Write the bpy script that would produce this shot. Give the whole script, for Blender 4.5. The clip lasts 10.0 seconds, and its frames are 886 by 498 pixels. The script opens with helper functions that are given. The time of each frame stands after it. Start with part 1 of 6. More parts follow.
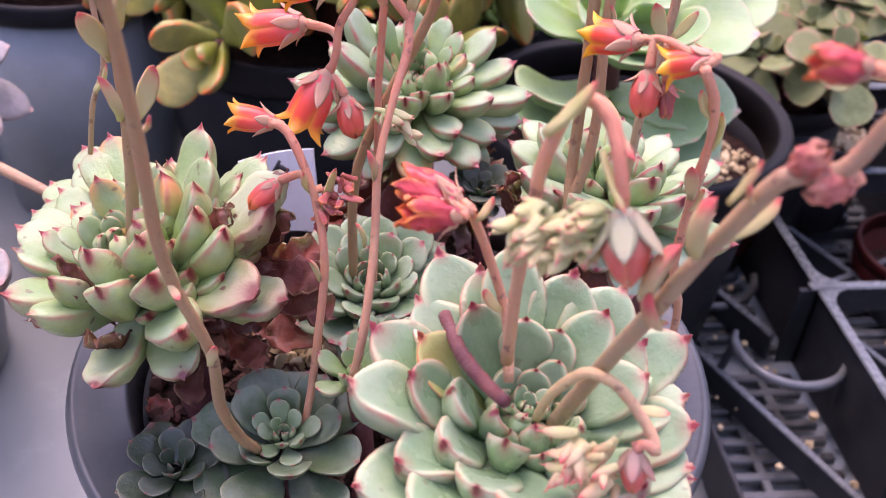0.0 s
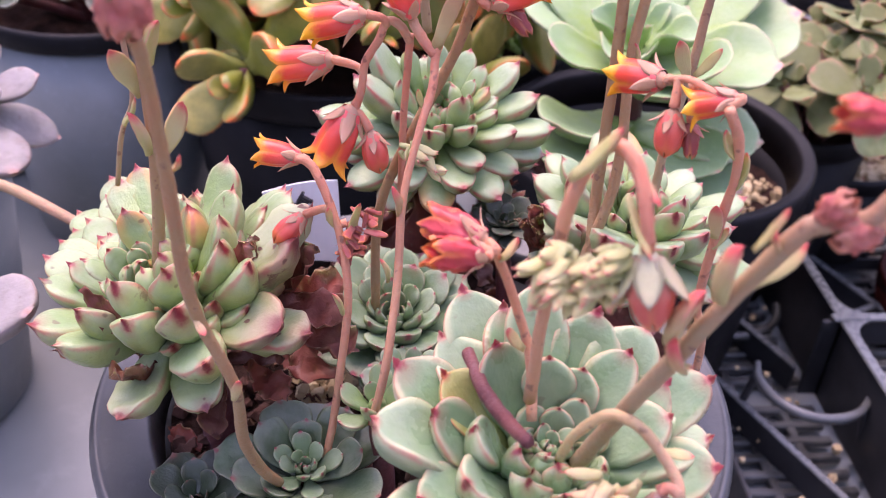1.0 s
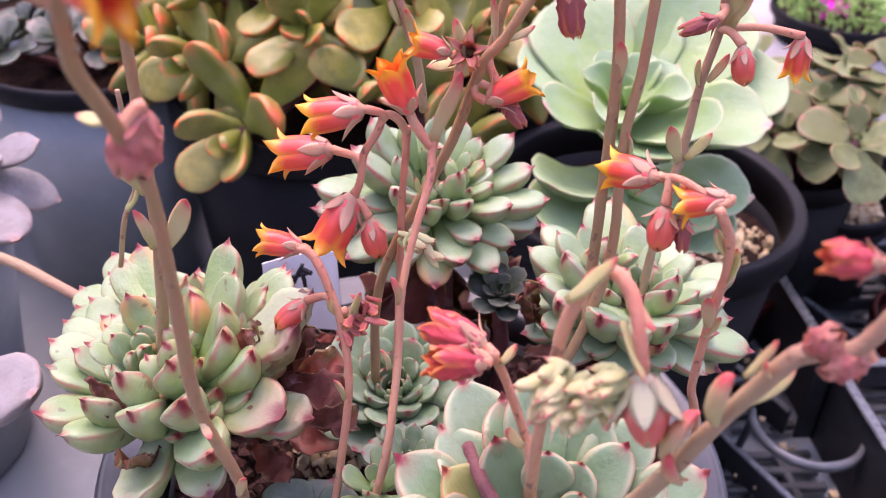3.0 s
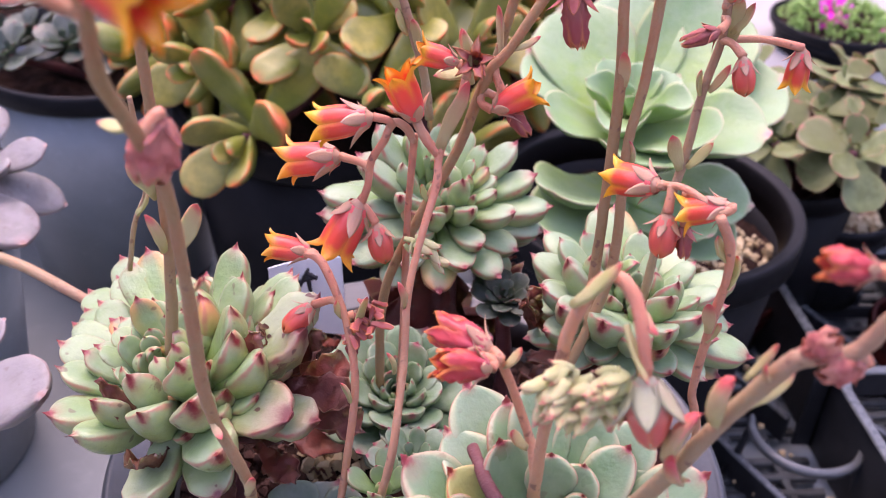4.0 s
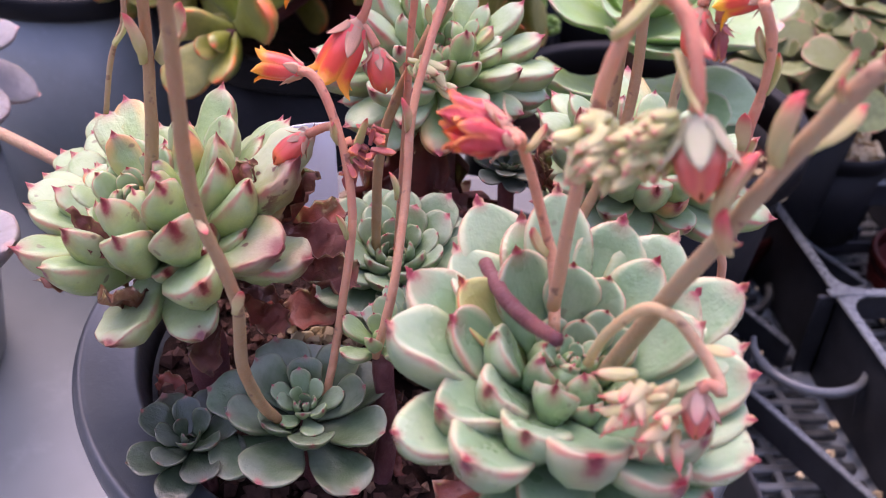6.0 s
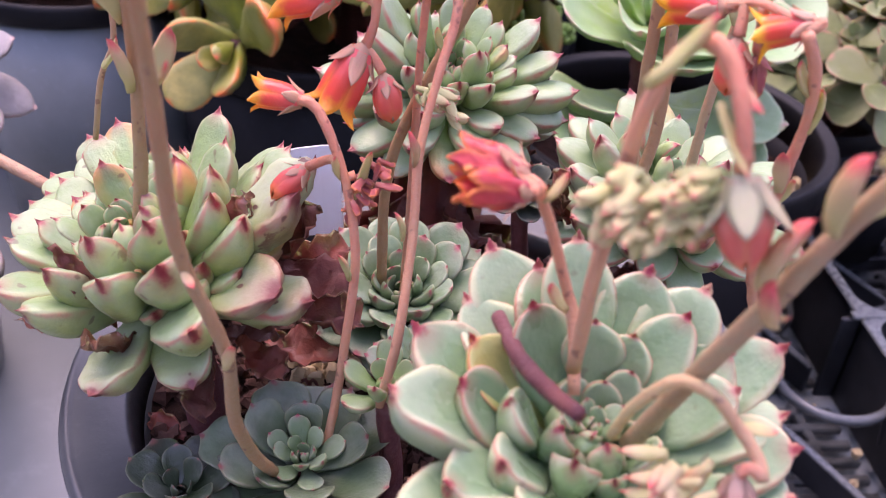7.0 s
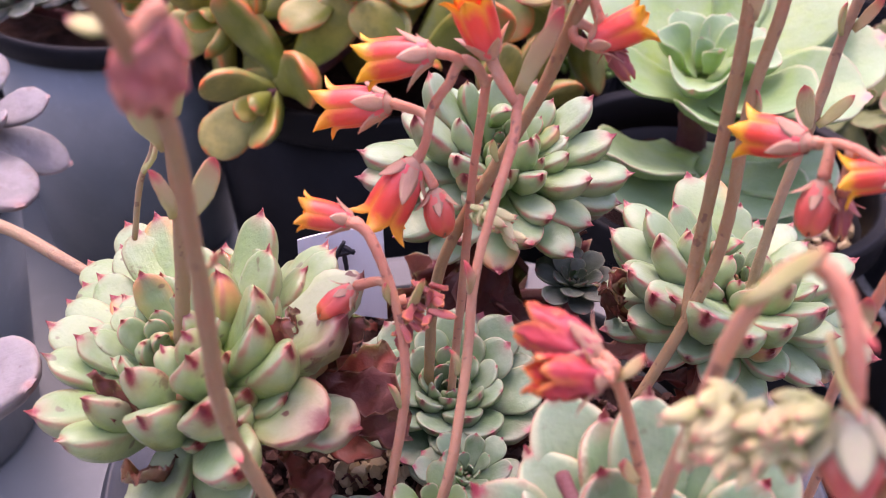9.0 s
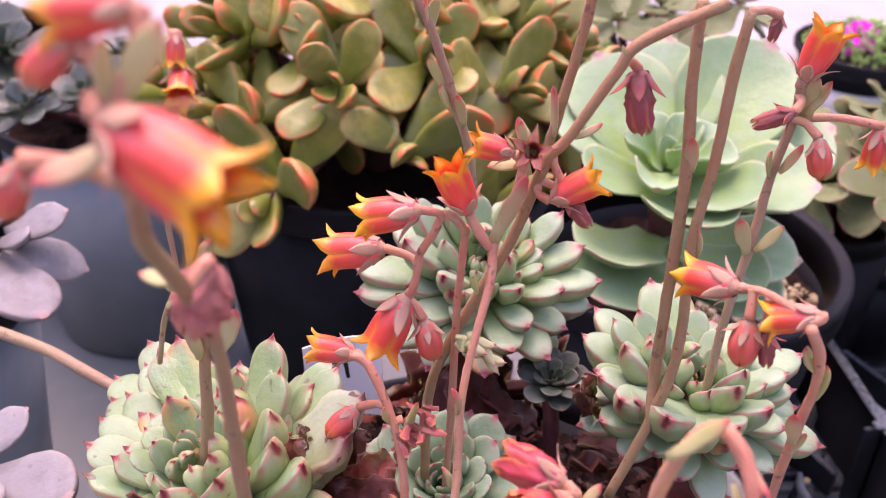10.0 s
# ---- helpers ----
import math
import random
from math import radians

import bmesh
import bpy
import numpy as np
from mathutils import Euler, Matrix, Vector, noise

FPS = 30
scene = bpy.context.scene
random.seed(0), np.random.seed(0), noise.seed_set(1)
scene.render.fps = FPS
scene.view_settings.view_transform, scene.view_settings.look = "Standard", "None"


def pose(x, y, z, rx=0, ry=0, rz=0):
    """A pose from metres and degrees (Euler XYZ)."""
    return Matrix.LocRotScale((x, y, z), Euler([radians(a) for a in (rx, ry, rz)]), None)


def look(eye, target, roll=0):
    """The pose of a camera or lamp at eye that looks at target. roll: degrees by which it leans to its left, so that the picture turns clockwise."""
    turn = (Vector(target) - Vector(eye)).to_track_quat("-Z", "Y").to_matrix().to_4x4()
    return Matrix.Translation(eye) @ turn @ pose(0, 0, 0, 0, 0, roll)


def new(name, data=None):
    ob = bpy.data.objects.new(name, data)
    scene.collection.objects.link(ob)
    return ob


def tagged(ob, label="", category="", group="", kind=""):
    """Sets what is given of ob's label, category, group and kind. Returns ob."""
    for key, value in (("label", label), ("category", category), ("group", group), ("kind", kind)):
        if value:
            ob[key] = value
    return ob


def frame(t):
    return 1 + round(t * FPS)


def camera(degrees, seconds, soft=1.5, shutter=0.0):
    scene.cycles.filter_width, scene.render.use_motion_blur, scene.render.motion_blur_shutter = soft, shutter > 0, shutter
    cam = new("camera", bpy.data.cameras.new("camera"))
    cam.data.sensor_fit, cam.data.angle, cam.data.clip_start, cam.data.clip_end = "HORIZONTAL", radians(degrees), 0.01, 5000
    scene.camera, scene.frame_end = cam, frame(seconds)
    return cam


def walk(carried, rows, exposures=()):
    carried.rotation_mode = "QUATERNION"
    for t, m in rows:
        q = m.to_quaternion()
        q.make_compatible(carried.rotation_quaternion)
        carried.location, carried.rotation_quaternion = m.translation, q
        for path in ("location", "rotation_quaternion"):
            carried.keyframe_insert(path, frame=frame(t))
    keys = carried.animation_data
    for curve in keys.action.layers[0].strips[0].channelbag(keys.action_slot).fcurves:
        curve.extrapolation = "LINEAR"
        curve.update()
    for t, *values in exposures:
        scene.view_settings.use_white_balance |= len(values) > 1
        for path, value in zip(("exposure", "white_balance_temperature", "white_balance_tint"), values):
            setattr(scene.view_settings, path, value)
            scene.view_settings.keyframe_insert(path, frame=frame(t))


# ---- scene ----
cam = camera(49.4, 10.0, soft=0.95)
cam.data.dof.use_dof, cam.data.dof.focus_distance, cam.data.dof.aperture_fstop = True, 0.255, 20.5
# seconds, eye, yaw (to the left), pitch, roll
ROWS = [
    (0.0, 0.0063, -0.2377, 0.3914, -1.75, -36.83, 3.97),
    (0.5, 0.0048, -0.2366, 0.3905, -1.11, -36.19, 3.92),
    (1.0, 0.0050, -0.2364, 0.3947, -0.25, -35.63, 3.56),
    (1.5, 0.0079, -0.2377, 0.4000, -0.04, -35.78, 2.92),
    (2.0, 0.0062, -0.2352, 0.4036, -0.79, -35.48, 3.30),
    (2.5, 0.0041, -0.2318, 0.4050, -1.14, -35.08, 3.55),
    (2.7, 0.0038, -0.2308, 0.4103, -0.88, -34.93, 3.28),
    (3.8, 0.0013, -0.2320, 0.4131, 0.00, -33.01, 3.27),
    (4.0, 0.0014, -0.2347, 0.4139, -0.58, -34.00, 3.46),
    (4.5, 0.0112, -0.2451, 0.4020, -1.65, -34.64, 3.90),
    (5.0, 0.0094, -0.2459, 0.3860, -3.35, -34.66, 4.81),
    (5.5, -0.0008, -0.2436, 0.3709, -3.60, -34.51, 5.17),
    (5.7, -0.0022, -0.2427, 0.3692, -2.54, -34.51, 4.76),
    (6.8, -0.0021, -0.2247, 0.3667, -1.58, -34.98, 4.86),
    (7.0, -0.0023, -0.2201, 0.3668, -1.30, -34.78, 4.86),
    (7.5, -0.0064, -0.2107, 0.3696, -1.38, -35.05, 6.11),
    (8.0, -0.0163, -0.2030, 0.3735, -0.56, -35.67, 6.68),
    (8.5, -0.0172, -0.2066, 0.3865, 1.28, -35.95, 5.38),
    (9.0, -0.0101, -0.1940, 0.3847, 0.70, -35.62, 3.86),
    (9.5, -0.0107, -0.2020, 0.4117, 0.43, -34.02, 2.70),
    (10.0, -0.0098, -0.2091, 0.4207, 0.34, -33.04, 2.16),
]
walk(cam, [(t, pose(x, y, z, 90 + pitch, 0, yaw) @ pose(0, 0, 0, 0, 0, roll)) for t, x, y, z, yaw, pitch, roll in ROWS], [(0.0, 0.35, 7150, 46), (3.0, 0.30, 7080, 49), (4.5, 0.17, 6980, 42), (5.5, 0.23, 6980, 44), (7.0, 0.29, 7080, 47), (10.0, 0.19, 7280, 49)])

# ---- world and light ----
world = bpy.data.worlds.new("sky")
scene.world = world
world.use_nodes = True
wn = world.node_tree.nodes
wl = world.node_tree.links
sky = wn.new("ShaderNodeTexSky")
sky.sky_type = "NISHITA"
sky.sun_disc = False
sky.sun_elevation = radians(70)
sky.sun_rotation = radians(-27)
sky.air_density, sky.dust_density, sky.ozone_density = 1.0, 2.2, 0.8
wl.new(sky.outputs["Color"], wn["Background"].inputs["Color"])
wn["Background"].inputs["Strength"].default_value = 0.60
sun_data = bpy.data.lights.new("sun", "SUN")
sun_data.energy, sun_data.angle, sun_data.color = 0.45, radians(30), (1.0, 0.97, 0.93)
sun = new("sun", sun_data)
sun.matrix_world = look((-0.15, 0.3, 0.92), (0, 0, 0))


# ---- materials ----
class Nodes:
    """A small builder for node materials."""

    def __init__(self, name):
        self.mat = bpy.data.materials.new(name)
        self.mat.use_nodes = True
        self.tree = self.mat.node_tree
        self.bsdf = self.tree.nodes["Principled BSDF"]

    def put(self, socket, value):
        if isinstance(value, bpy.types.NodeSocket):
            self.tree.links.new(value, socket)
        elif isinstance(value, tuple) and len(value) == 3 and socket.type == "RGBA":
            socket.default_value = (*value, 1)
        else:
            socket.default_value = value

    def node(self, kind, out, inputs=(), operation=None, dims=None):
        n = self.tree.nodes.new(kind)
        if operation:
            n.operation = operation
        if dims:
            n.noise_dimensions = dims
        for key, value in dict(inputs).items():
            self.put(n.inputs[key], value)
        return n.outputs[out]

    def mix(self, fac, a, b, blend="MIX"):
        n = self.tree.nodes.new("ShaderNodeMix")
        n.data_type, n.blend_type = "RGBA", blend
        self.put(n.inputs[0], fac)
        self.put(n.inputs[6], a)
        self.put(n.inputs[7], b)
        return n.outputs[2]

    def math(self, op, a, b=0.0):
        return self.node("ShaderNodeMath", 0, {0: a, 1: b}, operation=op)

    def ramp(self, value, lo, hi, smooth=True):
        n = self.tree.nodes.new("ShaderNodeMapRange")
        n.interpolation_type = "SMOOTHSTEP" if smooth else "LINEAR"
        for i, v in enumerate((value, lo, hi, 0.0, 1.0)):
            self.put(n.inputs[i], v)
        return n.outputs[0]

    def noise(self, scale, detail=3.0, rough=0.5, coord=None):
        ins = {"Scale": scale, "Detail": detail, "Roughness": rough}
        if coord is not None:
            ins["Vector"] = coord
        return self.node("ShaderNodeTexNoise", 0, ins, dims="3D")

    def bump(self, height, strength, distance):
        n = self.node("ShaderNodeBump", 0, {"Height": height, "Strength": strength, "Distance": distance})
        self.put(self.bsdf.inputs["Normal"], n)

    def coord(self, which="Object"):
        return self.node("ShaderNodeTexCoord", which)

    def random(self):
        return self.node("ShaderNodeObjectInfo", "Random")

    def done(self, color, rough=0.5, **more):
        self.put(self.bsdf.inputs["Base Color"], color)
        self.put(self.bsdf.inputs["Roughness"], rough)
        for key, value in more.items():
            self.put(self.bsdf.inputs[key.replace("_", " ")], value)
        return self.mat


def leaf_material(name, young, old, edge, tip, edge_amount=0.8, tip_size=0.06, rough=0.5, speck=0.0, thin=0.0, base=None, blush=0.3, waxy=0.22, cream_amount=0.28, under=None, flush=0.0, gloss=0.5, scar=0.0):
    m = Nodes(name)
    sep = m.node("ShaderNodeSeparateXYZ", 0, {0: m.coord("UV")}).node
    u, v = sep.outputs[0], sep.outputs[1]
    rnd = m.random()
    world_at = m.node("ShaderNodeNewGeometry", "Position")
    patch = m.noise(110, 4, 0.62, world_at)
    fine = m.noise(700, 4, 0.7, world_at)
    # streaks that run along the leaf
    lengthwise = m.node("ShaderNodeCombineXYZ", 0, {0: m.math("MULTIPLY", u, 2.2), 1: m.math("MULTIPLY", v, 13.0), 2: m.math("MULTIPLY", rnd, 40.0)})
    streak = m.noise(1.0, 3, 0.6, lengthwise)
    body = m.mix(rnd, young, old)
    flat_uv = m.tree.nodes.new("ShaderNodeUVMap")
    flat_uv.uv_map = "Flat"
    far = m.node("ShaderNodeSeparateXYZ", 0, {0: flat_uv.outputs[0]}).node
    if under is not None:
        body = m.mix(m.math("MULTIPLY", m.ramp(far.outputs[1], 0.5, 0.72), 0.85), body, under)
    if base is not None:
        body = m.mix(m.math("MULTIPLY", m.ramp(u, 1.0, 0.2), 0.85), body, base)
    body = m.mix(m.math("MULTIPLY", m.ramp(patch, 0.36, 0.62), 0.6), body, old)
    deep = tuple(0.62 * c for c in old)
    body = m.mix(m.math("MULTIPLY", m.ramp(streak, 0.52, 0.80), 0.10), body, deep)
    bloom = tuple(min(1, 0.6 * c + 0.3) for c in young)
    powder = m.math("MULTIPLY", m.ramp(m.noise(48, 4, 0.65, world_at), 0.42, 0.60), m.ramp(fine, -0.3, 0.6))
    body = m.mix(m.math("MULTIPLY", powder, min(1.0, waxy * 1.9)), body, bloom)
    side = m.math("ABSOLUTE", m.math("SUBTRACT", v, 0.5))
    wobble = m.math("MULTIPLY", m.math("SUBTRACT", patch, 0.5), 0.16)
    brim = m.ramp(far.outputs[1], 0.72, 0.54)
    rim = m.math("MULTIPLY", m.ramp(m.math("ADD", side, m.math("MULTIPLY", wobble, 0.35)), 0.448, 0.496), m.ramp(u, 0.3, 0.8))
    rim = m.math("MAXIMUM", m.math("MULTIPLY", rim, brim), m.ramp(m.math("ADD", u, m.math("MULTIPLY", wobble, 0.3)), 0.962, 0.992))
    soft = m.math("MULTIPLY", m.math("MULTIPLY", m.ramp(m.math("ADD", side, wobble), 0.30, 0.5), m.math("ADD", 0.3, m.math("MULTIPLY", brim, 0.7))), m.ramp(u, 0.45, 0.95))
    cream = tuple(0.5 * c + 0.5 * d for c, d in zip(young, (0.70, 0.64, 0.40)))
    body = m.mix(m.math("MULTIPLY", m.ramp(side, 0.30, 0.49), m.math("MULTIPLY", m.ramp(u, 0.3, 0.8), cream_amount)), body, cream)
    body = m.mix(m.math("MULTIPLY", soft, m.math("MULTIPLY", blush, m.ramp(rnd, 0.2, 1.1))), body, edge)
    if flush:
        warm = m.math("MULTIPLY", m.ramp(rnd, 0.90, 0.97), m.math("MULTIPLY", m.math("MULTIPLY", m.ramp(u, 0.25, 0.9), m.ramp(m.math("ADD", side, m.math("MULTIPLY", patch, 0.5)), 0.3, 0.62)), flush))
        body = m.mix(warm, body, (0.74, 0.47, 0.12))
        body = m.mix(m.math("MULTIPLY", warm, m.ramp(u, 0.6, 1.0)), body, (0.70, 0.22, 0.08))
    body = m.mix(m.math("MULTIPLY", m.math("MULTIPLY", rim, edge_amount), m.math("ADD", 0.2, m.math("MULTIPLY", m.ramp(m.noise(150, 3, 0.6, world_at), 0.35, 0.62), 0.8))), body, edge)
    across = m.math("MULTIPLY", m.math("SUBTRACT", far.outputs[0], 0.5), 0.95)
    along = m.math("SUBTRACT", 1.0, u)
    away = m.math("SQRT", m.math("ADD", m.math("MULTIPLY", across, across), m.math("MULTIPLY", along, along)))
    away = m.math("ADD", away, m.math("MULTIPLY", m.math("SUBTRACT", m.noise(420, 3, 0.7, world_at), 0.5), 0.08))
    size = m.math("MULTIPLY", tip_size, m.math("ADD", m.math("ADD", 0.30, m.math("MULTIPLY", m.math("MULTIPLY", rnd, rnd), 1.0)), m.math("MULTIPLY", far.outputs[1], 0.30)))
    near = m.ramp(m.math("DIVIDE", away, size), 1.5, 0.1)
    halo = m.ramp(m.math("DIVIDE", away, size), 4.2, 0.4)
    redder = tuple(0.45 * c + 0.55 * d for c, d in zip(edge, tip))
    body = m.mix(m.math("MULTIPLY", halo, 0.5 * min(1.0, edge_amount)), body, redder)
    body = m.mix(near, body, tip)
    if speck:
        spots = m.noise(260, 1, 0.4, world_at)
        body = m.mix(m.math("MULTIPLY", m.ramp(spots, 0.69, 0.75), speck), body, (0.13, 0.06, 0.04))
    if scar:
        worn = m.math("MULTIPLY", m.ramp(m.noise(75, 5, 0.7, world_at), 0.58, 0.64), m.math("MULTIPLY", m.ramp(side, 0.2, 0.5), m.ramp(rnd, 0.30, 0.7)))
        body = m.mix(m.math("MULTIPLY", worn, scar), body, (0.17, 0.075, 0.045))
    m.bump(m.math("ADD", m.math("ADD", patch, m.math("MULTIPLY", streak, 0.15)), m.math("MULTIPLY", fine, 0.25)), 0.5, 0.0012)
    return m.done(body, m.math("ADD", rough - 0.08, m.math("MULTIPLY", powder, 0.28)), Subsurface_Weight=0.2 + thin, Subsurface_Radius=(0.004, 0.006, 0.003), Subsurface_Scale=0.5, Specular_IOR_Level=gloss)


def petal_material(name, low, middle, end, rough=0.42, stripes=0.25, end_at=0.62):
    m = Nodes(name)
    sep = m.node("ShaderNodeSeparateXYZ", 0, {0: m.coord("UV")}).node
    u, v = sep.outputs[0], sep.outputs[1]
    at = m.node("ShaderNodeNewGeometry", "Position")
    patch = m.noise(400, 3, 0.6, at)
    wob = m.math("MULTIPLY", m.math("SUBTRACT", patch, 0.5), 0.25)
    side = m.math("ABSOLUTE", m.math("SUBTRACT", v, 0.5))
    body = m.mix(m.ramp(m.math("ADD", u, wob), 0.1, 0.6), low, middle)
    body = m.mix(m.math("MULTIPLY", m.ramp(m.math("ADD", side, m.math("MULTIPLY", wob, 0.4)), 0.22, 0.48), m.math("MULTIPLY", m.ramp(u, 0.2, 0.9), 0.75)), body, end)
    body = m.mix(m.ramp(m.math("ADD", u, wob), end_at, end_at + 0.22), body, end)
    body = m.mix(m.math("MULTIPLY", m.ramp(m.random(), 0.0, 1.0), 0.2), body, low)
    m.bump(patch, 0.3, 0.0008)
    return m.done(body, rough, Subsurface_Weight=0.25, Subsurface_Radius=(0.006, 0.003, 0.002), Subsurface_Scale=0.5)


def stalk_material(name, a, b, c, low=None):
    m = Nodes(name)
    at = m.node("ShaderNodeNewGeometry", "Position")
    long = m.noise(70, 3, 0.6, at)
    fine = m.noise(900, 3, 0.6, at)
    along = m.node("ShaderNodeSeparateXYZ", 0, {0: m.coord("UV")})
    body = m.mix(m.ramp(long, 0.35, 0.65), a, b)
    body = m.mix(m.math("MULTIPLY", m.ramp(along, 0.75, 0.0), 0.6), body, low or c)
    scar = m.noise(330, 2, 0.5, at)
    body = m.mix(m.math("MULTIPLY", m.ramp(scar, 0.62, 0.72), 0.65), body, (0.16, 0.07, 0.06))
    body = m.mix(m.math("MULTIPLY", m.ramp(fine, 0.5, 0.8), 0.35), body, c)
    bloom = m.noise(190, 4, 0.65, at)
    body = m.mix(m.math("MULTIPLY", m.ramp(bloom, 0.48, 0.68), 0.22), body, tuple(0.75 * x + 0.13 * w for x, w in zip(c, (1.0, 0.75, 0.62))))
    m.bump(m.math("ADD", fine, long), 0.45, 0.0010)
    return m.done(body, m.math("ADD", 0.42, m.math("MULTIPLY", bloom, 0.3)), Specular_IOR_Level=0.28, Subsurface_Weight=0.25, Subsurface_Radius=(0.004, 0.0015, 0.001), Subsurface_Scale=0.5)


def plain_material(name, a, b, scale, rough=0.5, bump=0.2, dist=0.001, fine=None, spec=0.5):
    m = Nodes(name)
    at = m.node("ShaderNodeNewGeometry", "Position")
    big = m.noise(scale, 4, 0.6, at)
    small = m.noise(scale * 9 if fine is None else fine, 4, 0.65, at)
    body = m.mix(m.ramp(big, 0.3, 0.7), a, b)
    body = m.mix(m.math("MULTIPLY", m.ramp(small, 0.55, 0.85), 0.3), body, tuple(min(1, 1.5 * v + 0.02) for v in b))
    m.bump(m.math("ADD", big, m.math("MULTIPLY", small, 0.6)), bump, dist)
    return m.done(body, m.math("ADD", rough - 0.1, m.math("MULTIPLY", small, 0.2)), Specular_IOR_Level=spec)


M_LEFT = leaf_material("leaf_pale_green", (0.275, 0.381, 0.175), (0.194, 0.304, 0.136), (0.58, 0.16, 0.12), (0.22, 0.016, 0.022), speck=0.6, tip_size=0.055, edge_amount=0.65, base=(0.26, 0.40, 0.10), under=(0.39, 0.46, 0.14), flush=0.6, cream_amount=0.32, blush=0.16, rough=0.36, waxy=0.14, scar=0.7)
M_FRONT = leaf_material("leaf_pale_teal", (0.275, 0.382, 0.221), (0.163, 0.286, 0.149), (0.56, 0.19, 0.14), (0.22, 0.018, 0.03), speck=0.35, tip_size=0.046, edge_amount=0.75, base=(0.17, 0.31, 0.13), under=(0.27, 0.385, 0.16), cream_amount=0.75, blush=0.30, rough=0.34, waxy=0.08, scar=0.45)
M_WORN = leaf_material("leaf_worn_green", (0.33, 0.40, 0.20), (0.25, 0.33, 0.16), (0.42, 0.13, 0.10), (0.16, 0.03, 0.03), speck=1.0, tip_size=0.10, edge_amount=1.0, base=(0.27, 0.38, 0.12), under=(0.36, 0.42, 0.15), blush=0.5, cream_amount=0.2, rough=0.40, waxy=0.2, scar=1.0)
M_FLUSH = leaf_material("leaf_flushed_yellow", (0.45, 0.41, 0.13), (0.34, 0.37, 0.12), (0.70, 0.19, 0.09), (0.30, 0.03, 0.03), tip_size=0.06, edge_amount=1.0, base=(0.19, 0.32, 0.10), under=(0.42, 0.38, 0.10), blush=1.0, cream_amount=0.2, rough=0.36, waxy=0.05, scar=0.5)
M_BACK = leaf_material("leaf_silver_green", (0.288, 0.389, 0.223), (0.203, 0.318, 0.153), (0.58, 0.17, 0.14), (0.20, 0.013, 0.02), tip_size=0.05, edge_amount=0.9, base=(0.22, 0.36, 0.09), under=(0.29, 0.40, 0.12), flush=0.4, cream_amount=0.2, blush=0.14, rough=0.36, waxy=0.14, scar=0.3)
M_OFFSET = leaf_material("leaf_fresh_green", (0.24, 0.338, 0.16), (0.17, 0.267, 0.12), (0.55, 0.249, 0.20), (0.26, 0.027, 0.03), edge_amount=0.7, tip_size=0.06, base=(0.22, 0.356, 0.10), under=(0.28, 0.392, 0.12))
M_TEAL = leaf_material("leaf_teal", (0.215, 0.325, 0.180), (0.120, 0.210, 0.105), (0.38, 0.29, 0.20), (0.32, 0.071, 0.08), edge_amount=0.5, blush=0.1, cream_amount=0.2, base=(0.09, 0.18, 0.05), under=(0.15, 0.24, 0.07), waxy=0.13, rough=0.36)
# darker teal for older outer leaves, with the shade deep in the pot painted in
M_OLD_SHADED = leaf_material("leaf_old_shaded_teal", (0.150, 0.215, 0.130), (0.075, 0.122, 0.070), (0.26, 0.20, 0.14), (0.26, 0.071, 0.07), edge_amount=0.4, blush=0.1, cream_amount=0.12, base=(0.055, 0.105, 0.035), under=(0.09, 0.14, 0.05), waxy=0.12, rough=0.36, scar=0.4)
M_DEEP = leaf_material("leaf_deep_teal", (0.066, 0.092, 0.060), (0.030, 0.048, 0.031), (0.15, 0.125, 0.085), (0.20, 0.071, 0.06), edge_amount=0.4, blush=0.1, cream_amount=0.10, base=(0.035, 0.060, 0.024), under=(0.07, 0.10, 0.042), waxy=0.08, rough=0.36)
M_JADE = leaf_material("leaf_jade", (0.54, 0.42, 0.10), (0.15, 0.185, 0.028), (0.80, 0.21, 0.05), (0.76, 0.16, 0.05), edge_amount=1.0, blush=0.8, rough=0.36, tip_size=0.05, cream_amount=0.25, base=(0.22, 0.25, 0.03), under=(0.16, 0.19, 0.02), waxy=0.05)
M_GREEN = leaf_material("leaf_broad_green", (0.275, 0.410, 0.215), (0.195, 0.330, 0.140), (0.55, 0.36, 0.25), (0.52, 0.25, 0.22), edge_amount=0.6, tip_size=0.025, base=(0.215, 0.36, 0.045), under=(0.16, 0.30, 0.05), blush=0.08, waxy=0.10, cream_amount=0.10, rough=0.45)
M_ROUND = leaf_material("leaf_round_olive", (0.225, 0.265, 0.11), (0.12, 0.14, 0.048), (0.48, 0.16, 0.115), (0.43, 0.12, 0.10), edge_amount=1.0, tip_size=0.03, blush=0.5, under=(0.18, 0.12, 0.05), waxy=0.0, cream_amount=0.2, gloss=0.3)
M_MAUVE = leaf_material("leaf_mauve", (0.225, 0.200, 0.184), (0.160, 0.142, 0.132), (0.40, 0.28, 0.26), (0.30, 0.16, 0.13), edge_amount=0.8, tip_size=0.03, speck=0.3, cream_amount=0.1, waxy=0.16, scar=0.4, blush=0.35, under=(0.25, 0.205, 0.19))
M_BRACT = leaf_material("leaf_bract", (0.45, 0.45, 0.16), (0.52, 0.40, 0.19), (0.72, 0.231, 0.18), (0.58, 0.08, 0.08), tip_size=0.2, blush=0.35, waxy=0.06, cream_amount=0.1)
M_BUD_SEPAL = leaf_material("leaf_bud_sepal", (0.40, 0.41, 0.24), (0.46, 0.36, 0.24), (0.62, 0.17, 0.15), (0.50, 0.09, 0.10), tip_size=0.45, blush=0.8, waxy=0.06, cream_amount=0.1)
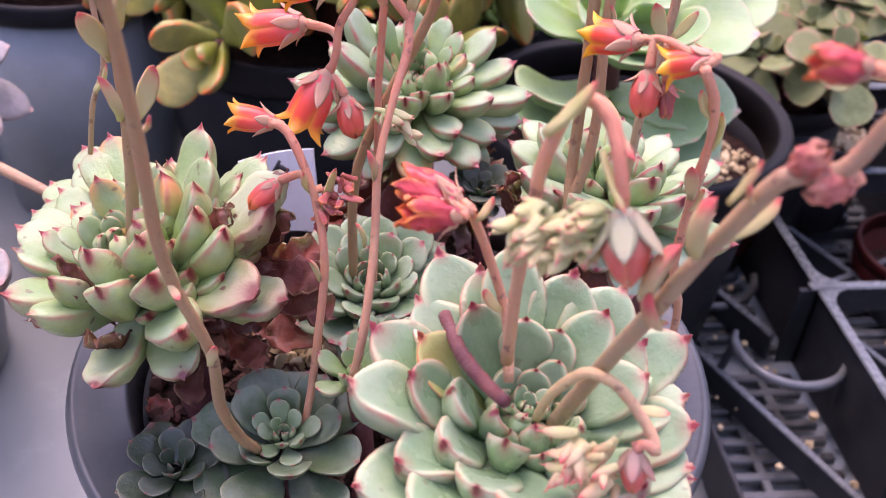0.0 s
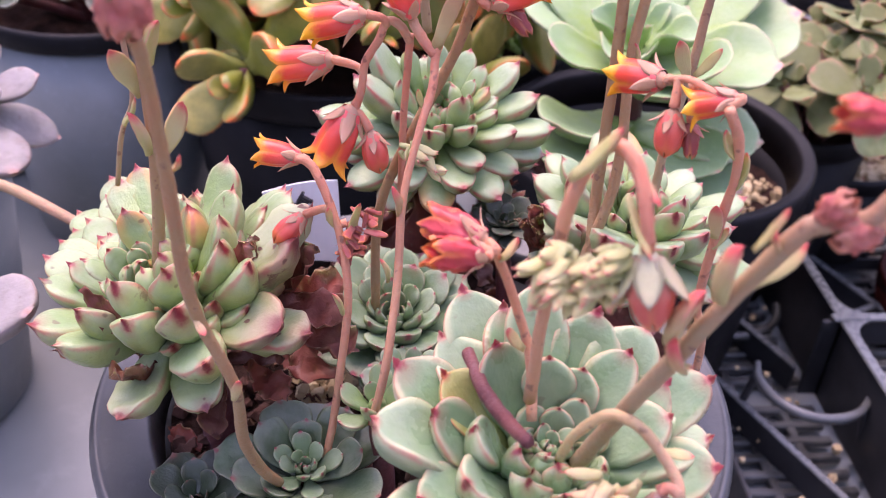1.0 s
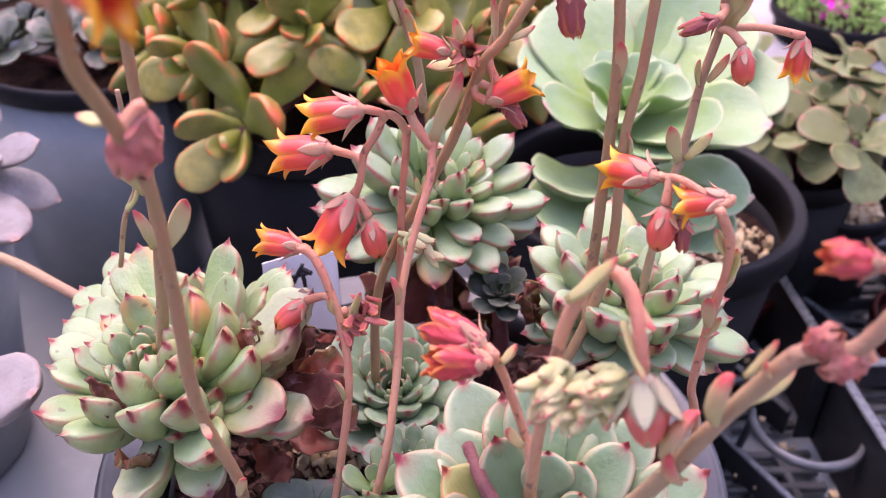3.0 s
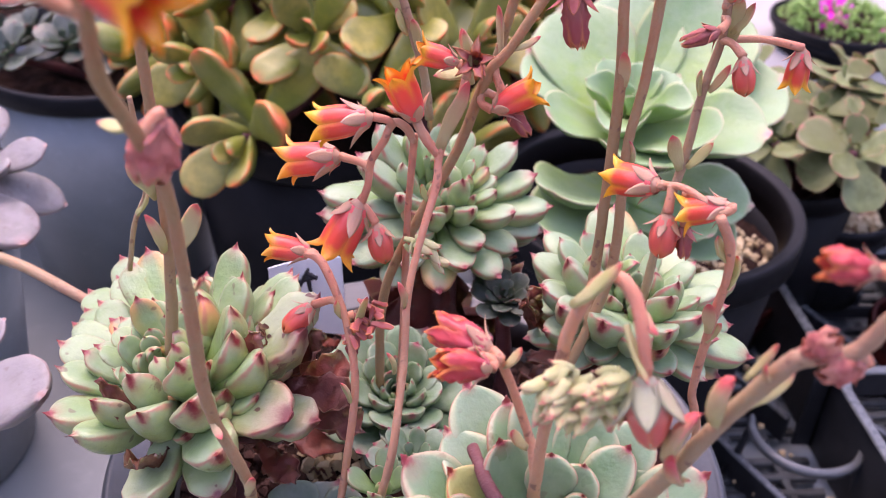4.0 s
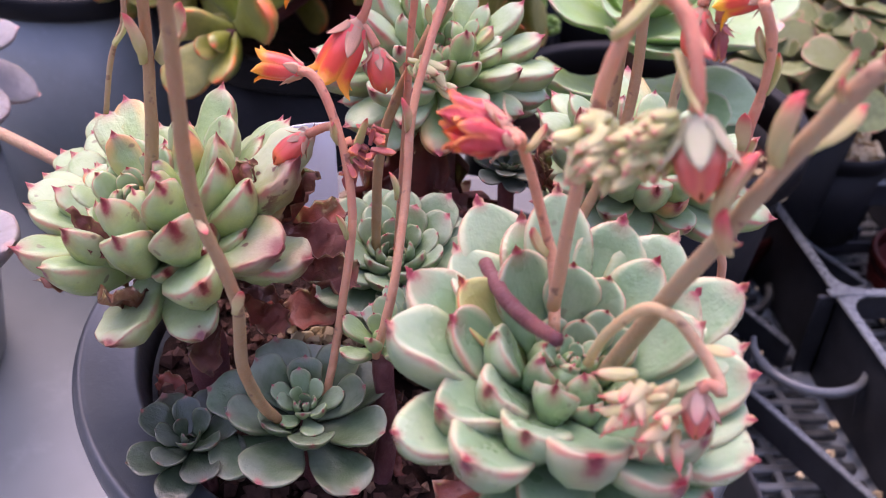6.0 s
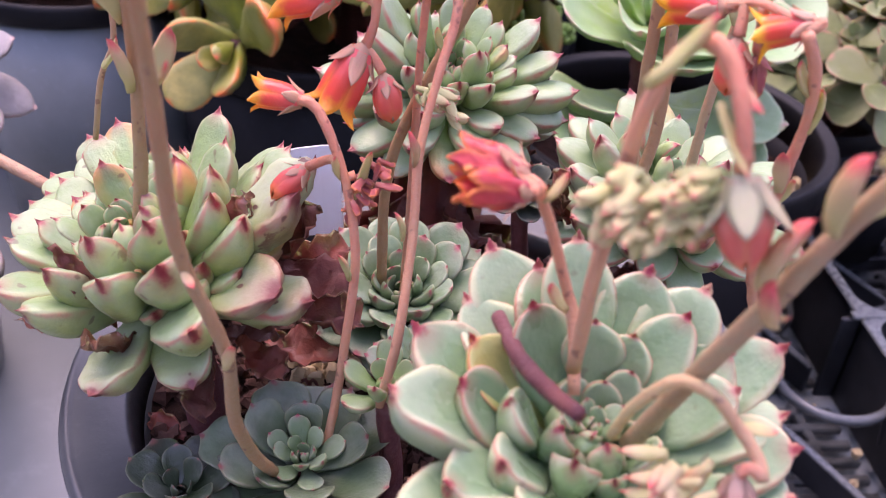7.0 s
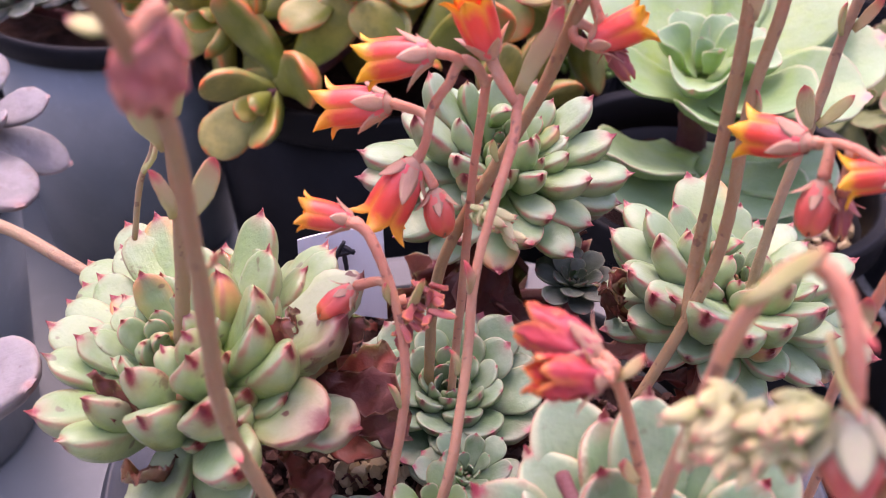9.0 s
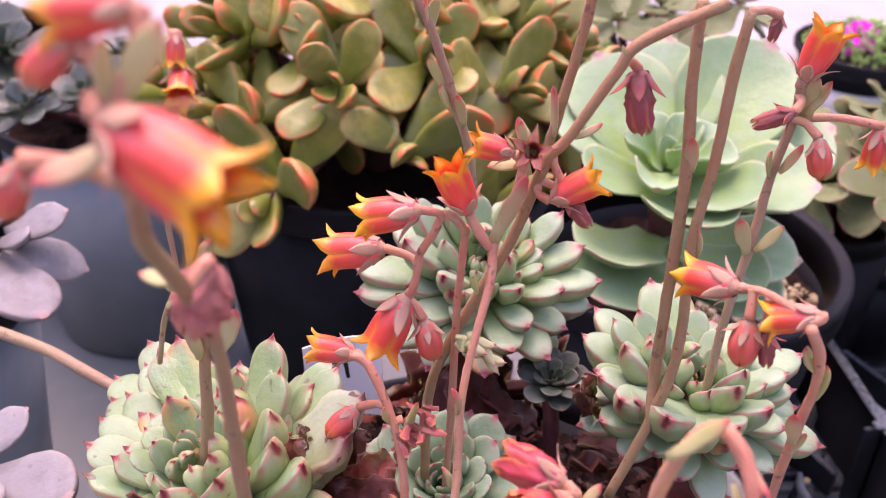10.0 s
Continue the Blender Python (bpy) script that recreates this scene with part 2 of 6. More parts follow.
M_SEPAL = leaf_material("leaf_sepal", (0.58, 0.29, 0.18), (0.50, 0.28, 0.17), (0.64, 0.19, 0.13), (0.45, 0.09, 0.08), tip_size=0.2, blush=0.7, waxy=0.0, cream_amount=0.1)
M_DRY = leaf_material("leaf_dry", (0.25, 0.052, 0.032), (0.085, 0.022, 0.016), (0.36, 0.14, 0.09), (0.05, 0.012, 0.010), rough=0.5, speck=0.7, waxy=0.0, cream_amount=0.0, gloss=0.35, thin=0.05, scar=0.6)
M_PETAL = petal_material("petal_coral", (0.86, 0.115, 0.105), (0.90, 0.075, 0.035), (1.0, 0.40, 0.012), end_at=0.66, rough=0.36)
M_FADED = petal_material("petal_crimson", (0.50, 0.065, 0.085), (0.58, 0.048, 0.050), (0.84, 0.23, 0.04), end_at=0.82)
M_PALE_BUD = leaf_material("bud_cream", (0.64, 0.53, 0.27), (0.50, 0.46, 0.18), (0.72, 0.27, 0.20), (0.62, 0.20, 0.15), tip_size=0.12, edge_amount=0.4, blush=0.25, base=(0.34, 0.37, 0.15), waxy=0.1)
M_SHUT = petal_material("petal_shut_bud", (0.76, 0.15, 0.11), (0.82, 0.095, 0.065), (0.86, 0.16, 0.06))
M_BUD = petal_material("petal_red_bud", (0.60, 0.28, 0.20), (0.70, 0.11, 0.08), (0.80, 0.20, 0.08), end_at=0.75)
M_PEACH_BUD = leaf_material("bud_peach", (0.66, 0.50, 0.28), (0.60, 0.42, 0.23), (0.74, 0.24, 0.18), (0.70, 0.13, 0.11), tip_size=0.30, edge_amount=0.6, blush=0.5, base=(0.50, 0.49, 0.20), waxy=0.04)
M_WILT = petal_material("petal_wilted", (0.36, 0.115, 0.095), (0.34, 0.065, 0.062), (0.68, 0.22, 0.08), rough=0.65, end_at=0.84)
M_PUFF = petal_material("petal_puckered", (0.60, 0.19, 0.135), (0.48, 0.105, 0.09), (0.64, 0.21, 0.14), rough=0.6)
M_STALK = stalk_material("stalk_brown_pink", (0.365, 0.222, 0.104), (0.41, 0.196, 0.100), (0.36, 0.255, 0.125))
M_PEACH = stalk_material("stalk_peach", (0.60, 0.365, 0.20), (0.57, 0.315, 0.19), (0.45, 0.415, 0.17))
M_PINK = stalk_material("stalk_pink", (0.66, 0.290, 0.170), (0.60, 0.225, 0.142), (0.54, 0.31, 0.19), (0.54, 0.335, 0.20))
M_TAN = stalk_material("stalk_tan", (0.40, 0.245, 0.145), (0.41, 0.215, 0.14), (0.37, 0.300, 0.155))
M_TWIG = stalk_material("twig_dark", (0.16, 0.053, 0.05), (0.11, 0.036, 0.04), (0.20, 0.08, 0.08))
M_POT = plain_material("grey_plastic", (0.046, 0.053, 0.057), (0.066, 0.074, 0.078), 30, rough=0.36, bump=0.2, spec=0.5)
M_POT_LEFT = plain_material("slate_plastic", (0.165, 0.192, 0.198), (0.205, 0.234, 0.242), 18, rough=0.36, bump=0.05)
M_BLACK = plain_material("black_plastic", (0.008, 0.008, 0.009), (0.014, 0.014, 0.015), 25, rough=0.5, bump=0.08, spec=0.14)
M_BROWN_POT = plain_material("dark_red_plastic", (0.040, 0.0055, 0.004), (0.026, 0.004, 0.003), 25, rough=0.5, bump=0.08, spec=0.15)
M_SOIL = plain_material("potting_soil", (0.022, 0.012, 0.009), (0.055, 0.028, 0.022), 160, rough=0.95, bump=0.9, dist=0.004, spec=0.1)
M_GRIT = plain_material("grit", (0.26, 0.151, 0.10), (0.14, 0.076, 0.05), 120, rough=0.85, bump=0.4, spec=0.2)
M_BENCH = plain_material("bench_sheet", (0.150, 0.172, 0.172), (0.205, 0.230, 0.228), 6, rough=0.35, bump=0.12, dist=0.003, fine=45)
M_WALL = plain_material("wall_paint", (0.20, 0.22, 0.19), (0.26, 0.27, 0.24), 2, rough=0.8, bump=0.1)
M_TAG = plain_material("white_plastic", (0.80, 0.80, 0.82), (0.85, 0.85, 0.87), 40, rough=0.4, bump=0.05)
M_INK = plain_material("black_ink", (0.01, 0.01, 0.012), (0.015, 0.015, 0.02), 50, rough=0.5, bump=0.02)
# paler than the tray: highlights on rims and rib tops are in the colour
M_TRAY_RIM = plain_material("highlit_black_plastic", (0.055, 0.063, 0.065), (0.120, 0.135, 0.137), 30, rough=0.28, bump=0.06)
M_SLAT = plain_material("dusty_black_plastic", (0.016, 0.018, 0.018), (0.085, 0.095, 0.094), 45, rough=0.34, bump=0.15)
# ring lightened the same way, its highlight painted into the grey
M_RING = plain_material("highlit_grey_plastic", (0.07, 0.078, 0.08), (0.13, 0.143, 0.143), 40, rough=0.3, bump=0.08)
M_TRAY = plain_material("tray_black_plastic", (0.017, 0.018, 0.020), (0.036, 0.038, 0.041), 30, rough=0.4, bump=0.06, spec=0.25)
M_CONCRETE = plain_material("pale_concrete", (0.360, 0.346, 0.324), (0.432, 0.414, 0.389), 7, rough=0.85, bump=0.3, dist=0.002)
M_LIME = plain_material("seedling_green", (0.30, 0.463, 0.12), (0.20, 0.374, 0.08), 60, rough=0.5, bump=0.1)
M_BARK = plain_material("bark_crumbs", (0.040, 0.02, 0.015), (0.11, 0.053, 0.040), 140, rough=0.9, bump=0.6, spec=0.15)
M_PALE_GRIT = plain_material("pale_grit", (0.62, 0.50, 0.29), (0.44, 0.32, 0.18), 110, rough=0.7, bump=0.3)
M_MOSS = plain_material("stonecrop", (0.34, 0.338, 0.07), (0.18, 0.24, 0.05), 60, rough=0.5, bump=0.1)
M_MOSS_STEM = stalk_material("stalk_green", (0.22, 0.267, 0.10), (0.28, 0.267, 0.12), (0.20, 0.231, 0.10))
M_MAGENTA = petal_material("petal_magenta", (0.75, 0.018, 0.40), (0.80, 0.018, 0.45), (0.85, 0.036, 0.5))


# ---- builders ----
def mesh(name, verts, faces, mat, uvs=None, smooth=True, flat=None):
    me = bpy.data.meshes.new(name)
    me.from_pydata([tuple(v) for v in verts], [], faces)
    if uvs is not None:
        layer = me.uv_layers.new(name="UVMap")
        for loop in me.loops:
            layer.data[loop.index].uv = uvs[loop.vertex_index]
    if flat is not None:
        layer = me.uv_layers.new(name="Flat")
        for loop in me.loops:
            layer.data[loop.index].uv = flat[loop.vertex_index]
    me.polygons.foreach_set("use_smooth", [smooth] * len(me.polygons))
    me.materials.append(mat)
    me.update()
    return me


def part(name, data, parent, label="", m=None):
    ob = new(name, data)
    ob.parent = parent
    if m is not None:
        ob.matrix_basis = m
    if label:
        tagged(ob, label)
    return ob


def thing(name, at, label, category, group="", kind=""):
    return_value = tagged(new(name), label, category, group, kind)
    return_value.location = at
    return_value.empty_display_size = 0.01
    return return_value


def local(parent, m):
    """The pose m of the world, seen from an unturned parent."""
    return Matrix.Translation(-Vector(parent.location)) @ m


def catmull(points, radii, steps):
    pts = [Vector(p) for p in points]
    pts = [pts[0] * 2 - pts[1], *pts, pts[-1] * 2 - pts[-2]]
    out, rad = [], []
    for i in range(1, len(pts) - 2):
        a, b, c, d = pts[i - 1 : i + 3]
        for s in range(steps):
            t = s / steps
            out.append(0.5 * (2 * b + (c - a) * t + (2 * a - 5 * b + 4 * c - d) * t * t + (3 * b - a - 3 * c + d) * t**3))
            rad.append(radii[i - 1] * (1 - t) + radii[i] * t)
    return [*out, pts[-2]], [*rad, radii[-1]]


def tube(name, points, radii, mat, sides=10, steps=5, rough=0.04, seed=0):
    """A round tapering stem through the points, with slightly uneven skin."""
    path, rad = catmull(points, radii, steps)
    verts, faces, uvs = [], [], []
    side = None
    for i, p in enumerate(path):
        way = (path[min(i + 1, len(path) - 1)] - path[max(i - 1, 0)]).normalized()
        side = way.orthogonal().normalized() if side is None else (side - way * side.dot(way)).normalized()
        other = way.cross(side)
        for k in range(sides):
            a = 2 * math.pi * k / sides
            r = rad[i] * (1 + rough * noise.noise(Vector((i * 0.7 + seed, math.cos(a), math.sin(a)))) * 2)
            verts.append(p + r * (math.cos(a) * side + math.sin(a) * other))
            uvs.append((i / (len(path) - 1), k / sides))
    for i in range(len(path) - 1):
        for k in range(sides):
            a, b = i * sides + k, i * sides + (k + 1) % sides
            faces.append((a, b, b + sides, a + sides))
    faces.append(tuple(range(sides - 1, -1, -1)))
    faces.append(tuple(range(len(verts) - sides, len(verts))))
    return mesh(name, verts, faces, mat, uvs)


def lathe(name, profile, mat, seg=72, wobble=0.0):
    verts, faces = [], []
    n = len(profile)
    for k in range(seg):
        a = 2 * math.pi * k / seg
        s = 1 + wobble * noise.noise(Vector((2 * math.cos(a), 2 * math.sin(a), 3.1)))
        verts += [(r * s * math.cos(a), r * s * math.sin(a), z) for r, z in profile]
    for k in range(seg):
        for i in range(n - 1):
            a, b = k * n + i, (k + 1) % seg * n + i
            faces.append((a, b, b + 1, a + 1))
    return mesh(name, verts, faces, mat)


def leaf_mesh(name, mat, width=0.56, thick=0.17, curl=0.12, cup=0.05, neck=0.42, wide_at=0.68, mucro=0.05, twist=0.0, crumple=0.0, blunt=2.5, acute=0.5, nu=17, nv=14, seed=0):
    """A fleshy leaf one unit long: it grows from the origin along y, its inner face up."""
    verts, uvs, flat, faces = [], [], [], []
    spine = ((1.0 + 0.25 * mucro, 0.16), (1.0 + 0.6 * mucro, 0.07), (1.0 + mucro, 0.012)) if mucro > 0.015 else ((1.0, 0.02),)
    last = nu - len(spine)
    for i in range(nu + 1):
        bend = 0.0
        if i <= last:
            e = y = 0.992 * math.sin(i / last * math.pi / 2) ** 1.05
            if e < wide_at:
                s = e / wide_at
                w = neck + (1 - neck) * (3 * s * s - 2 * s**3)
            else:
                s = (e - wide_at) / (1 - wide_at)
                w = max(0.0, 1 - s**blunt) ** acute
            t = (0.70 + 0.30 * math.sin(math.pi * min(1, e / 0.95) ** 0.9)) * (1 if e < 0.76 else max(0.0, 1 - ((e - 0.76) / 0.24) ** 2.2) ** 0.5)
        else:
            y, w = spine[i - last - 1]
            e, t, bend = 1.0, w * 0.8, 0.6 * (y - 1)
        for k in range(nv):
            a = 2 * math.pi * k / nv
            c, s2 = math.cos(a), math.sin(a)
            x = 0.5 * width * w * math.copysign(abs(c) ** 0.85, c)
            z = thick * t * (0.24 * s2 if s2 > 0 else 0.76 * s2 * (1 - 0.18 * abs(c))) + bend
            z += cup * w * (2 * x / width) ** 2 + curl * e * e - curl * 0.35 * e
            v = y
            if crumple:
                q = Vector((x * 7 + seed * 5.1, v * 7, z * 7))
                x += crumple * noise.noise(q)
                z += crumple * 1.8 * noise.noise(q + Vector((9, 3, 1)))
            x += twist * e * e
            wave = 0.026 * noise.noise(Vector((x * 3 + seed * 3.3, v * 3, seed * 1.7)))
            nick = 0.012 * noise.noise(Vector((x * 9 + seed * 1.3, v * 9, z * 9 + seed)))
            verts.append((x + wave + nick, v, z + wave - nick))
            uvs.append((e, 0.5 + 0.5 * c))
            flat.append((0.5 + 0.5 * w * c * width, 0.5 - 0.5 * s2))
    for i in range(nu):
        for k in range(nv):
            a, b = i * nv + k, i * nv + (k + 1) % nv
            faces.append((a, b, b + nv, a + nv))
    faces.append(tuple(range(nv - 1, -1, -1)))
    faces.append(tuple(range(nu * nv, nu * nv + nv)))
    return mesh(name, verts, faces, mat, uvs, flat=flat)


def leaf_set(name, mat, n=5, seed=0, **shape):
    rng = random.Random(seed)
    out = []
    for i in range(n):
        s = dict(shape)
        for key, spread in (("width", 0.08), ("curl", 0.35), ("thick", 0.15), ("cup", 0.3)):
            if key in s:
                s[key] *= 1 + rng.uniform(-spread, spread)
        out.append(leaf_mesh(name, mat, twist=rng.uniform(-0.05, 0.05), seed=seed * 10 + i, **s))
    return out


def leaf_pose(base, tip, normal, roll=0.0, wide=1.0):
    y = Vector(tip) - Vector(base)
    length = y.length
    y.normalize()
    z = (normal - y * normal.dot(y)).normalized()
    x = y.cross(z)
    m = Matrix((x, y, z)).transposed().to_4x4()
    m = Matrix.Translation(base) @ m @ Matrix.Rotation(roll, 4, "Y") @ Matrix.Diagonal((length * wide, length, length * wide, 1))
    return m


def rosette(plant, centre, axis, tips, leaves, reach, count, low=-20, high=82, gap=17, seed=0, hub=0.24, name="leaf", inner=0.24, wide=1.0, skip=None, longest=1.0, lift=0.5, plump=0.2):
    """Leaves round an axis: those with known tips, and a golden-angle spiral of others wherever no known leaf stands."""
    rng = random.Random(seed)
    centre, axis = Vector(centre), Vector(axis).normalized()
    ex = axis.orthogonal().normalized()
    ey = axis.cross(ex)
    known = []

    def grow(tip, w=1.0):
        way = tip - centre
        out = way - axis * way.dot(axis)
        out = out.normalized() if out.length > 1e-6 else ex
        base = centre + out * min(hub * reach, way.length * 0.3) + axis * lift * max(0.0, way.dot(axis)) * (1 - 0.5 * (way - axis * way.dot(axis)).length / reach)
        limit = longest(tip) if callable(longest) else longest
        if (tip - base).length > limit:
            base = tip + (base - tip).normalized() * limit
        short = (tip - base).length / reach
        ob = part(name, rng.choice(leaves), plant)
        ob.matrix_basis = local(plant, leaf_pose(base, tip, axis * 1.0 - out * 0.9, rng.uniform(-0.12, 0.12), w * wide * (1 + plump - plump * min(1.1, short))))

    for tip in tips:
        tip = Vector(tip)
        grow(tip)
        known.append((tip - centre).normalized())
    for i in range(count):
        f = i / max(1, count - 1)
        az = i * 2.39996 + seed
        el = radians(high + (low - high) * f**0.9 + rng.uniform(-5, 5))
        way = (math.cos(el) * (math.cos(az) * ex + math.sin(az) * ey) + math.sin(el) * axis).normalized()
        if any(way.angle(k) < radians(gap * (0.30 + 0.70 * f)) for k in known):
            continue
        if skip and skip(way):
            continue
        grow(centre + way * reach * (inner + (1 - inner) * min(1, f * 1.5) ** 0.8) * rng.uniform(0.92, 1.05))


# ---- fitted places ----
LEFT_IN = [
    (-0.0830, -0.0120, 0.2410), (-0.0970, -0.0270, 0.2300), (-0.0870, -0.0240, 0.2350), (-0.0800, -0.0230, 0.2360), (-0.0670, -0.0310, 0.2450),
    (-0.0810, -0.0290, 0.2340), (-0.0780, -0.0270, 0.2350), (-0.0730, -0.0370, 0.2380), (-0.0840, -0.0360, 0.2330), (-0.0650, -0.0390, 0.2450),
    (-0.0600, -0.0510, 0.2480), (-0.0750, -0.0510, 0.2410), (-0.0630, -0.0150, 0.2480), (-0.0475, -0.0370, 0.2460), (-0.0490, -0.0280, 0.2490),
]
LEFT_BACK = [
    (-0.0900, 0.0200, 0.2330), (-0.1040, 0.0340, 0.2180), (-0.1140, 0.0290, 0.2080), (-0.1090, 0.0020, 0.2150),
    (-0.0580, 0.0030, 0.2410), (-0.0380, 0.0020, 0.2370), (-0.0610, -0.0200, 0.2480),
]
LEFT_WORN = [(-0.0340, -0.0510, 0.2330), (-0.0270, -0.0450, 0.2260), (-0.0310, -0.0310, 0.2460), (-0.0290, -0.0200, 0.2480), (-0.0711, -0.0660, 0.2126), (-0.0522, -0.0600, 0.2118)]
LEFT_OUT = [
    (-0.1070, -0.0150, 0.2230), (-0.1010, -0.0460, 0.2230), (-0.0910, -0.0550, 0.2230), (-0.0500, -0.0640, 0.2280),
    (-0.0410, -0.0420, 0.2430), (-0.0560, 0.0070, 0.2450), (-0.0420, 0.0100, 0.2340), (-0.0550, -0.0600, 0.2420),
    (-0.0940, 0.0170, 0.2300), (-0.1020, 0.0240, 0.2170), (-0.1030, 0.0100, 0.2170), (-0.1130, 0.0180, 0.2080),
    (-0.0520, -0.0050, 0.2430), (-0.1030, -0.0310, 0.2260), (-0.0865, -0.0510, 0.2316), (-0.0710, -0.0590, 0.2360),
]
FRONT = [
    (0.0129, -0.1013, 0.2530), (0.0113, -0.1095, 0.2465), (0.0242, -0.1105, 0.2464), (0.0322, -0.1045, 0.2450), (0.0222, -0.1017, 0.2491),
    (0.0303, -0.1000, 0.2456), (0.0410, -0.1055, 0.2480), (0.0328, -0.0871, 0.2483), (0.0373, -0.0870, 0.2507), (0.0153, -0.0905, 0.2500),
    (0.0386, -0.0952, 0.2508), (0.0387, -0.0793, 0.2529), (0.0489, -0.0770, 0.2549), (0.0160, -0.0750, 0.2552), (0.0026, -0.0971, 0.2505),
    (-0.0078, -0.0930, 0.2428), (0.0296, -0.0768, 0.2572), (0.0270, -0.0640, 0.2628), (0.0417, -0.0660, 0.2569), (0.0516, -0.0700, 0.2571),
    (0.0590, -0.0815, 0.2507), (0.0698, -0.0750, 0.2472), (0.0546, -0.0964, 0.2530), (0.0653, -0.0946, 0.2456), (0.0705, -0.0933, 0.2374),
    (0.0664, -0.1019, 0.2314), (0.0100, -0.0570, 0.2518), (0.0200, -0.0620, 0.2532), (-0.0050, -0.0780, 0.2450), (0.0056, -0.0680, 0.2471),
]
BACK = [
    (-0.0900, 0.0200, 0.2330), (-0.1040, 0.0340, 0.2180), (-0.1140, 0.0290, 0.2080), (-0.1090, 0.0020, 0.2150),
    (-0.0580, 0.0030, 0.2410), (-0.0380, 0.0020, 0.2370), (-0.0610, -0.0200, 0.2480),
]
LEFT_WORN = [(-0.0340, -0.0510, 0.2330), (-0.0270, -0.0450, 0.2260), (-0.0310, -0.0310, 0.2460), (-0.0290, -0.0200, 0.2480), (-0.0711, -0.0660, 0.2126), (-0.0522, -0.0600, 0.2118)]
LEFT_OUT = [
    (-0.1070, -0.0150, 0.2230), (-0.1010, -0.0460, 0.2230), (-0.0910, -0.0550, 0.2230), (-0.0500, -0.0640, 0.2280),
    (-0.0410, -0.0420, 0.2430), (-0.0560, 0.0070, 0.2450), (-0.0420, 0.0100, 0.2340), (-0.0550, -0.0600, 0.2420),
    (-0.0940, 0.0170, 0.2300), (-0.1020, 0.0240, 0.2170), (-0.1030, 0.0100, 0.2170), (-0.1130, 0.0180, 0.2080),
    (-0.0520, -0.0050, 0.2430), (-0.1030, -0.0310, 0.2260), (-0.0865, -0.0510, 0.2316), (-0.0710, -0.0590, 0.2360),
]
FRONT = [
    (-0.0078, -0.0980, 0.2483), (0.0027, -0.0930, 0.2470), (0.0127, -0.0970, 0.2483), (0.0107, -0.1080, 0.2436),
    (0.0225, -0.0990, 0.2453), (0.0297, -0.0970, 0.2430), (0.0331, -0.1020, 0.2429), (0.0249, -0.1090, 0.2441), (0.0432, -0.1000, 0.2413),
    (0.0337, -0.0840, 0.2456), (0.0383, -0.0840, 0.2480), (0.0655, -0.0830, 0.2533), (0.0646, -0.0950, 0.2467), (0.0664, -0.1000, 0.2435),
    (0.0568, -0.0900, 0.2495), (0.0516, -0.0700, 0.2571), (0.0417, -0.0660, 0.2569), (0.0270, -0.0640, 0.2628), (0.0100, -0.0570, 0.2518),
    (0.0159, -0.0760, 0.2549), (0.0386, -0.0785, 0.2525), (0.0489, -0.0765, 0.2550), (0.0200, -0.0620, 0.2532), (-0.0050, -0.0780, 0.2450),
    (0.0581, -0.0800, 0.2483), (0.0306, -0.0780, 0.2553), (0.0056, -0.0680, 0.2471),
]
BACK = [
    (-0.0393, 0.0550, 0.2383), (-0.0391, 0.0500, 0.2325), (-0.0333, 0.0600, 0.2375), (-0.0243, 0.0450, 0.2566), (-0.0120, 0.0470, 0.2551),
    (0.0103, 0.0420, 0.2530), (0.0129, 0.0370, 0.2454), (0.0223, 0.0510, 0.2444), (0.0280, 0.0420, 0.2404), (0.0359, 0.0640, 0.2441),
    (0.0407, 0.0540, 0.2371), (0.0381, 0.0530, 0.2276), (0.0288, 0.0410, 0.2272), (0.0169, 0.0330, 0.2330), (0.0293, 0.0720, 0.2523),
    (0.0191, 0.0610, 0.2487), (0.0180, 0.0720, 0.2512), (-0.0229, 0.0600, 0.2621), (-0.0115, 0.0370, 0.2489), (-0.0002, 0.0330, 0.2441),
    (-0.0058, 0.0320, 0.2363), (0.0022, 0.0580, 0.2572), (-0.0102, 0.0660, 0.2594), (0.0004, 0.0750, 0.2583), (0.0120, 0.0800, 0.2534),
    (0.0071, 0.0550, 0.2526),
]
RIGHT = [
    (0.0395, 0.0440, 0.2339), (0.0409, 0.0290, 0.2400), (0.0344, 0.0320, 0.2325), (0.0350, 0.0060, 0.2357), (0.0414, 0.0100, 0.2447),
    (0.0501, 0.0360, 0.2396), (0.0490, 0.0120, 0.2469), (0.0547, 0.0200, 0.2469), (0.0430, -0.0070, 0.2373), (0.0610, -0.0180, 0.2369),
    (0.0713, -0.0160, 0.2380), (0.0811, -0.0100, 0.2388), (0.0723, -0.0060, 0.2440), (0.0757, 0.0000, 0.2456), (0.0657, -0.0030, 0.2395),
    (0.0616, 0.0120, 0.2407), (0.0575, 0.0540, 0.2377), (0.0642, 0.0550, 0.2388), (0.0372, 0.0000, 0.2239), (0.0470, 0.0000, 0.2348),
    (0.0504, -0.0160, 0.2406), (0.0515, -0.0080, 0.2205), (0.0701, -0.0120, 0.2287), (0.0905, -0.0000, 0.2252), (0.0721, 0.0140, 0.2411),
    (0.0647, 0.0180, 0.2430), (0.1017, 0.0000, 0.2185), (0.1020, 0.0300, 0.2282), (0.0964, 0.0150, 0.2270), (0.0389, -0.0060, 0.2394),
    (0.0744, -0.0120, 0.2200),
]
